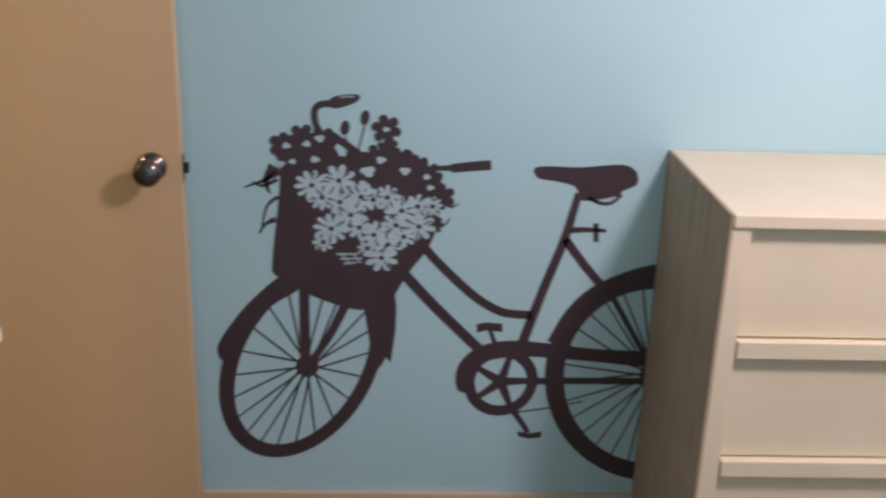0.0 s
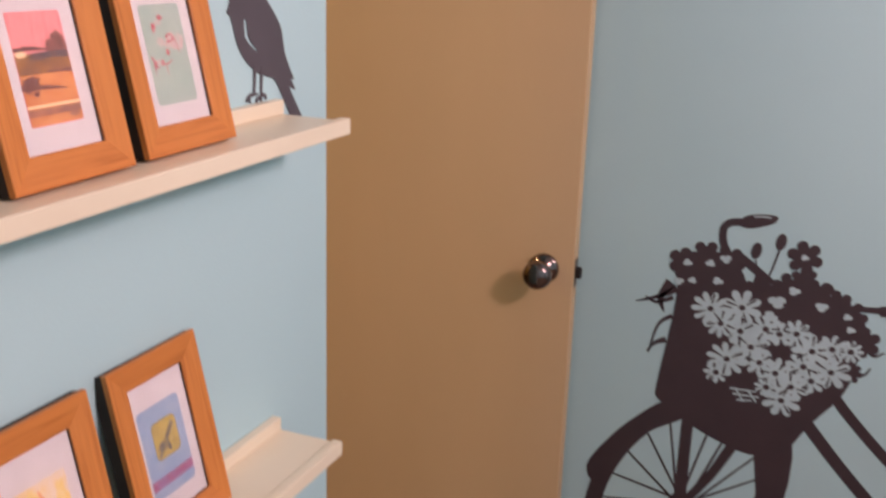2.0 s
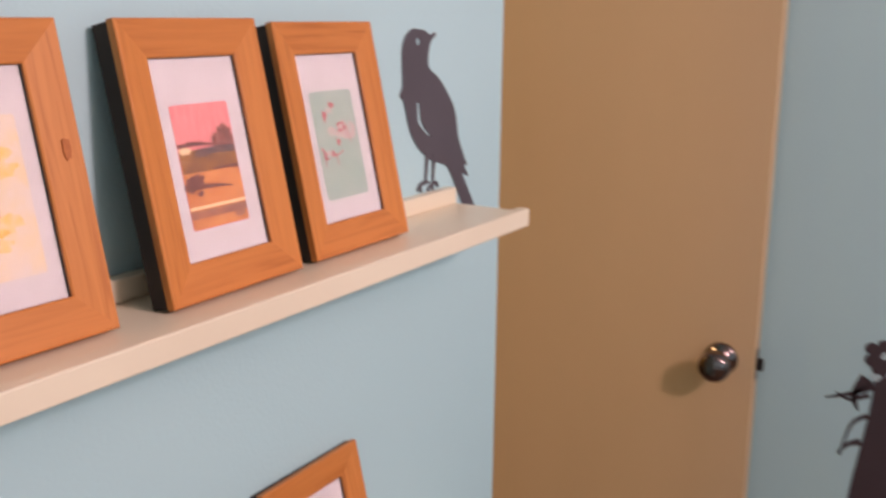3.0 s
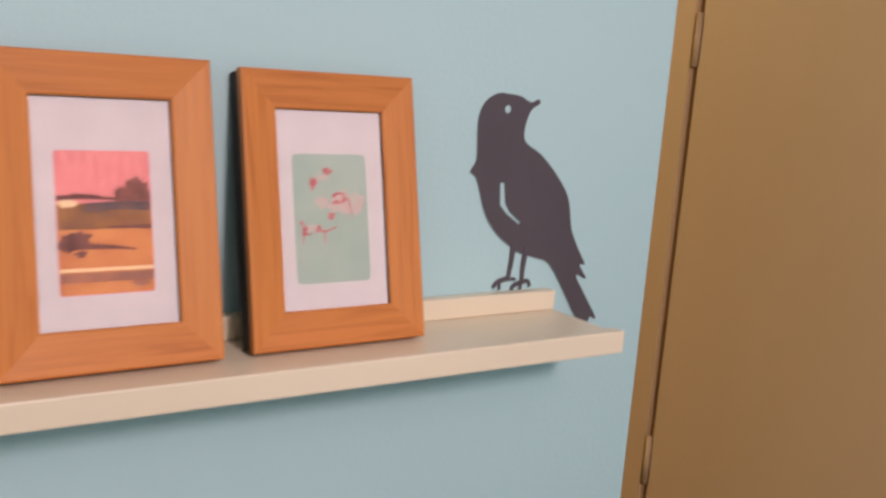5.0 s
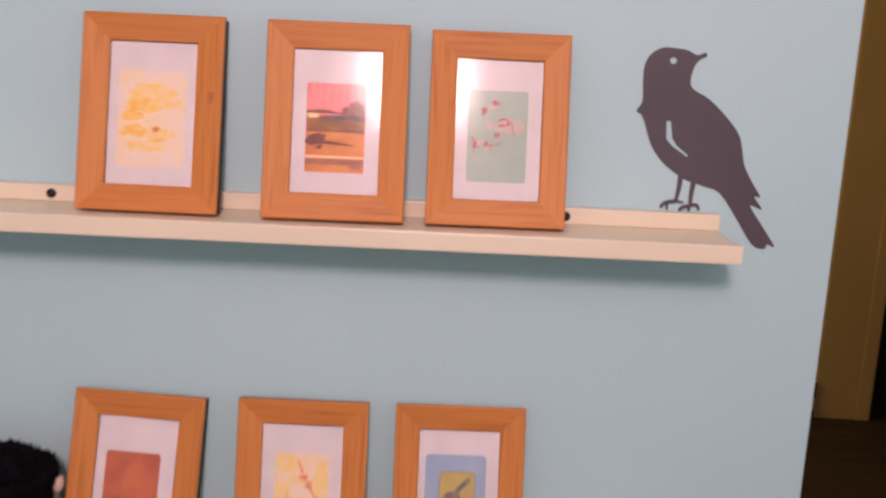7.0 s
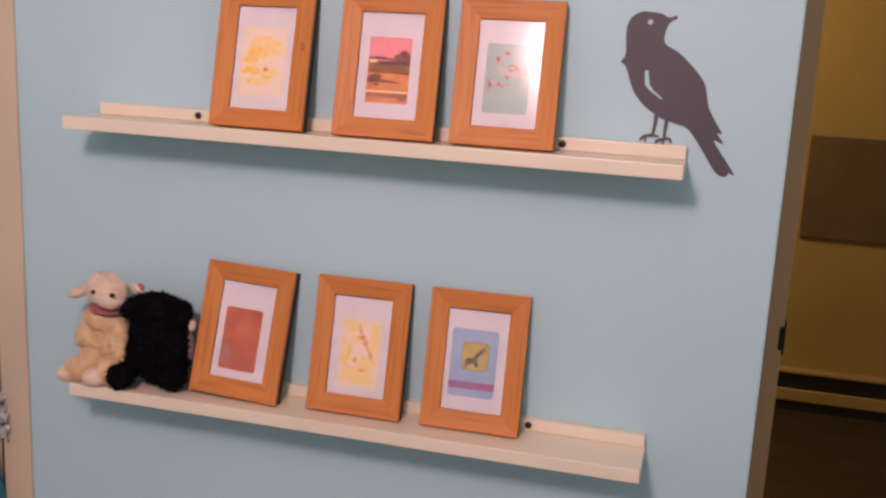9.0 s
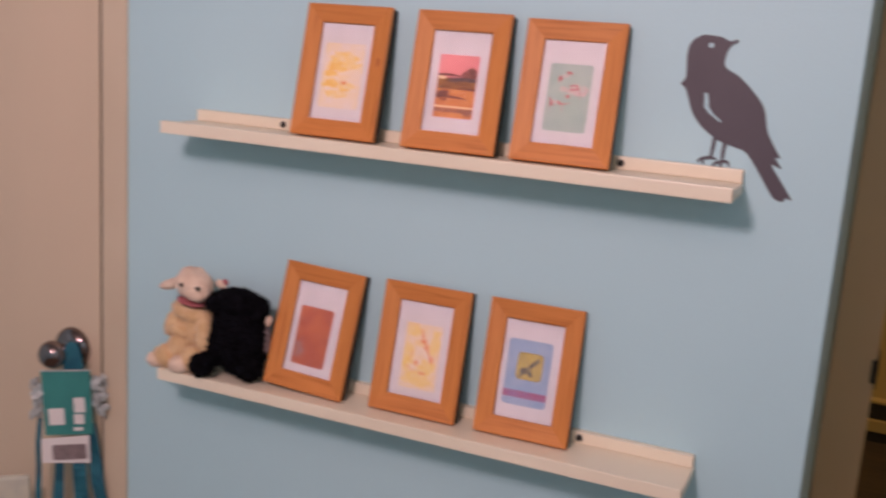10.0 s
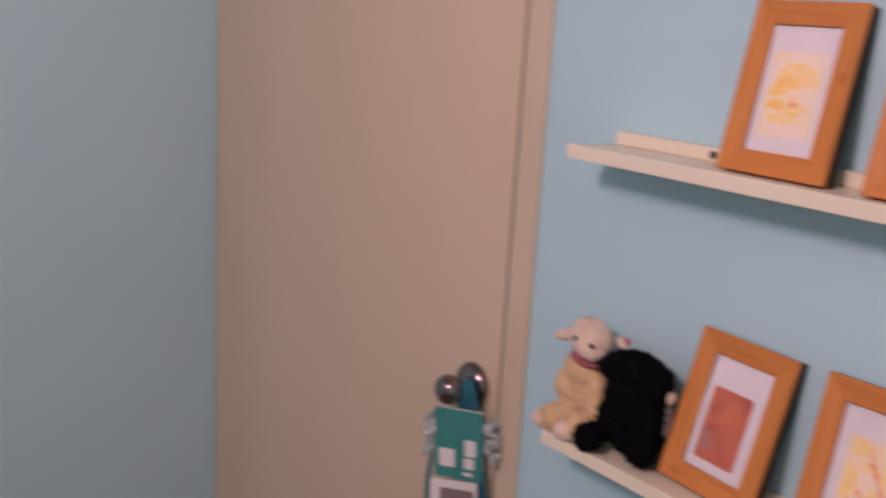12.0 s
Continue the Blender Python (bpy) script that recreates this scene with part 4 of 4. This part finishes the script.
pup = bmesh.new()
lump(pup, (0.122, -0.056, z0 + 0.066), (0.045, 0.032, 0.064), (6, 2, 0), 0, 0.0034, 34)
lump(pup, (0.140, -0.056, z0 + 0.064), (0.026, 0.030, 0.058), (4, 2, 0), 0, 0.0032, 28)
lump(pup, (0.122, -0.060, z0 + 0.122), (0.040, 0.028, 0.021), (0, 2, 0), 0, 0.0032, 28)
lump(pup, (0.086, -0.068, z0 + 0.117), (0.016, 0.015, 0.016), (0, 0, 0), 0, 0.0028)
lump(pup, (0.158, -0.058, z0 + 0.116), (0.015, 0.015, 0.019), (0, 0, 0), 0, 0.0028)
lump(pup, (0.078, -0.090, z0 + 0.0225), (0.018, 0.021, 0.0185), (0, 0, 10), 0, 0.0030)
lump(pup, (0.146, -0.066, z0 + 0.027), (0.022, 0.020, 0.025), (0, 0, 0), 0, 0.0030)
lump(pup, (0.091, -0.068, z0 + 0.050), (0.015, 0.018, 0.034), (0, 10, 0), 0, 0.0030)
lump(pup, (0.172, -0.052, z0 + 0.100), (0.005, 0.007, 0.009), (0, 0, 0), 1, 0.0010)
lump(pup, (0.162, -0.046, z0 + 0.066), (0.010, 0.010, 0.024), (0, 0, 0), 2, 0.0012)
pup.normal_update()
pile(pup, 5000, 0.0060, 0.0013, z0 + 0.010, z0 + 0.150)
tagged(mesh_object("plush_toy", pup, [FUR, FACE, GREY_INK], smooth=True), "fluffy black plush toy leaning between the tan one and a frame", "plush toy")


# ---- ribboned teal ornament hung on the closet knob ----
orn = thing("door_hanger", "teal card ornament with silver ruffles hung on a knob", "ornament", pose(-0.232, -0.050, 0.937, 0, -4, 30) @ Matrix.Diagonal((0.77, 0.9, 1, 1)))


def sheet(loops_list, h0, thick=0.0006, wave=0.0):
    """Flat pieces of the ornament, h0 in front of the card's plane."""
    bm = bmesh.new()
    for l in loops_list:
        flat(bm, [l], lambda u, v, h: (u, -h0 - h - wave * math.sin(v * 60 + u * 40), v), thick)
    return bm


card_ob = part("card", sheet([[(-0.053, 0.001), (0.053, -0.001), (0.048, -0.118), (-0.055, -0.116)]], 0.0, 0.003), TEAL, orn, "teal printed card")
for name, loops, mats, label in (("window", [rounded(-0.044, -0.098, -0.010, -0.068, 0.002)], PAPER, "white square"),
                                 ("window", [rounded(0.012, -0.077, 0.036, -0.050, 0.002)], PAPER, "white rectangle"),
                                 ("window", [rounded(0.010, -0.098, 0.032, -0.080, 0.002)], PAPER, "white rectangle"),
                                 ("print_bar", [rounded(0.008, -0.110, 0.028, -0.104, 0.0005)], PAPER, "small unreadable print"),
                                 ("edge", [[(-0.0535, 0.0018), (0.0535, -0.0002), (0.0533, -0.0028), (-0.0537, -0.0008)]], SILVER, "silver edge")):
    part(name, sheet(loops, 0.0032), mats, card_ob, label)
lab = part("label", sheet([[(-0.064, -0.122), (0.040, -0.119), (0.038, -0.170), (-0.066, -0.166)]], 0.004, 0.001), PAPER, orn, "white paper label")
part("print_bar", sheet([rounded(-0.042, -0.162, 0.032, -0.134, 0.004)], 0.0052, 0.0004), GREY_INK, lab, "grey print bar")
loop = sheet([smooth_line([(-0.004, -0.002, 0), (-0.003, 0.026, 0), (0.004, 0.043, 0), (0.015, 0.048, 0), (0.027, 0.043, 0), (0.034, 0.026, 0), (0.036, -0.002, 0), (0.016, -0.004, 0)], 4, True)], -0.006, 0.0012, 0.002)
part("ribbon_loop", loop, TEAL_RIBBON, orn, "teal satin ribbon round the knob")
random.seed(5)
for sx, wx, zc, wz in ((-0.068, 0.012, -0.050, 0.030), (0.066, 0.014, -0.052, 0.034)):
    ruf = bmesh.new()
    for i in range(60):
        lump(ruf, (sx + random.uniform(-wx, wx), 0.008 + random.uniform(-0.012, 0.010), zc + random.uniform(-wz, wz)),
             (random.uniform(0.004, 0.010), random.uniform(0.0010, 0.002), random.uniform(0.003, 0.008)), (random.uniform(-40, 40), random.uniform(0, 180), random.uniform(-40, 40)), 0, 0.0012, 8)
    tagged(part("ruffle", ruf, SILVER, orn, "silver tinsel ruffle"), kind="stuff")
for x0, x1, za, zb, w in ((-0.066, -0.090, -0.08, -0.30, 0.012), (-0.030, -0.048, -0.16, -0.31, 0.024), (0.012, 0.010, -0.16, -0.33, 0.034), (0.042, 0.060, -0.10, -0.32, 0.028)):
    part("ribbon_tail", sheet([stroke([(x0, za), ((x0 + x1) / 2 - 0.003, (za + zb) / 2), (x1, zb)], w * 0.8, w * 1.15)], -0.006, 0.0008, 0.004), TEAL_RIBBON, orn, "hanging teal satin ribbon")
pouch = bmesh.new()
add_box(pouch, (-0.170, -0.004, -0.345), (-0.100, 0.012, -0.190), 0.006)
part("pouch", pouch, POUCH, orn, "pale translucent pouch")


# ---- dresser ----
def dresser():
    t = thing("dresser", "cream painted chest of drawers with lipped drawer fronts", "dresser", pose(1.375, -1.185, 0))
    depth, width, top = 0.478, 0.80, 0.985
    part("side_panel", box((0.004, -0.006, 0.0), (depth, 0.0, top - 0.0005), 0.001), DRESSER_SIDE, t, "tan side panel, darker than the drawer fronts")
    part("stile", box((0.006, -0.042, 0.0), (0.026, -0.0062, top - 0.0245), 0.002), DRESSER, t)
    part("side_panel", box((0.006, -width, 0.0), (depth, -width + 0.042, top - 0.0245), 0.002), DRESSER, t)
    part("top_panel", box((0.0, -width, top - 0.024), (depth, -0.0062, top), 0.002), DRESSER, t)
    part("back_panel", box((depth - 0.012, -width + 0.042, 0.02), (depth - 0.002, -0.042, top - 0.025)), DRESSER, t)
    part("plinth", box((0.03, -width + 0.0425, 0.0), (0.05, -0.0425, 0.055)), DRESSER, t)
    lips = (0.9605, 0.731, 0.471, 0.212)
    for i, hi in enumerate(lips):
        lo = lips[i + 1] + 0.003 if i < 3 else 0.056
        d = part("drawer", box((0.026, -width + 0.044, lo), (0.044, -0.044, hi - 0.001), 0.0015), DRESSER, t)
        if i:
            part("lip", box((0.004, -width + 0.0455, hi - 0.034), (0.0259, -0.0455, hi + 0.001), 0.002), DRESSER, d, "projecting finger lip")
    return t


dresser()
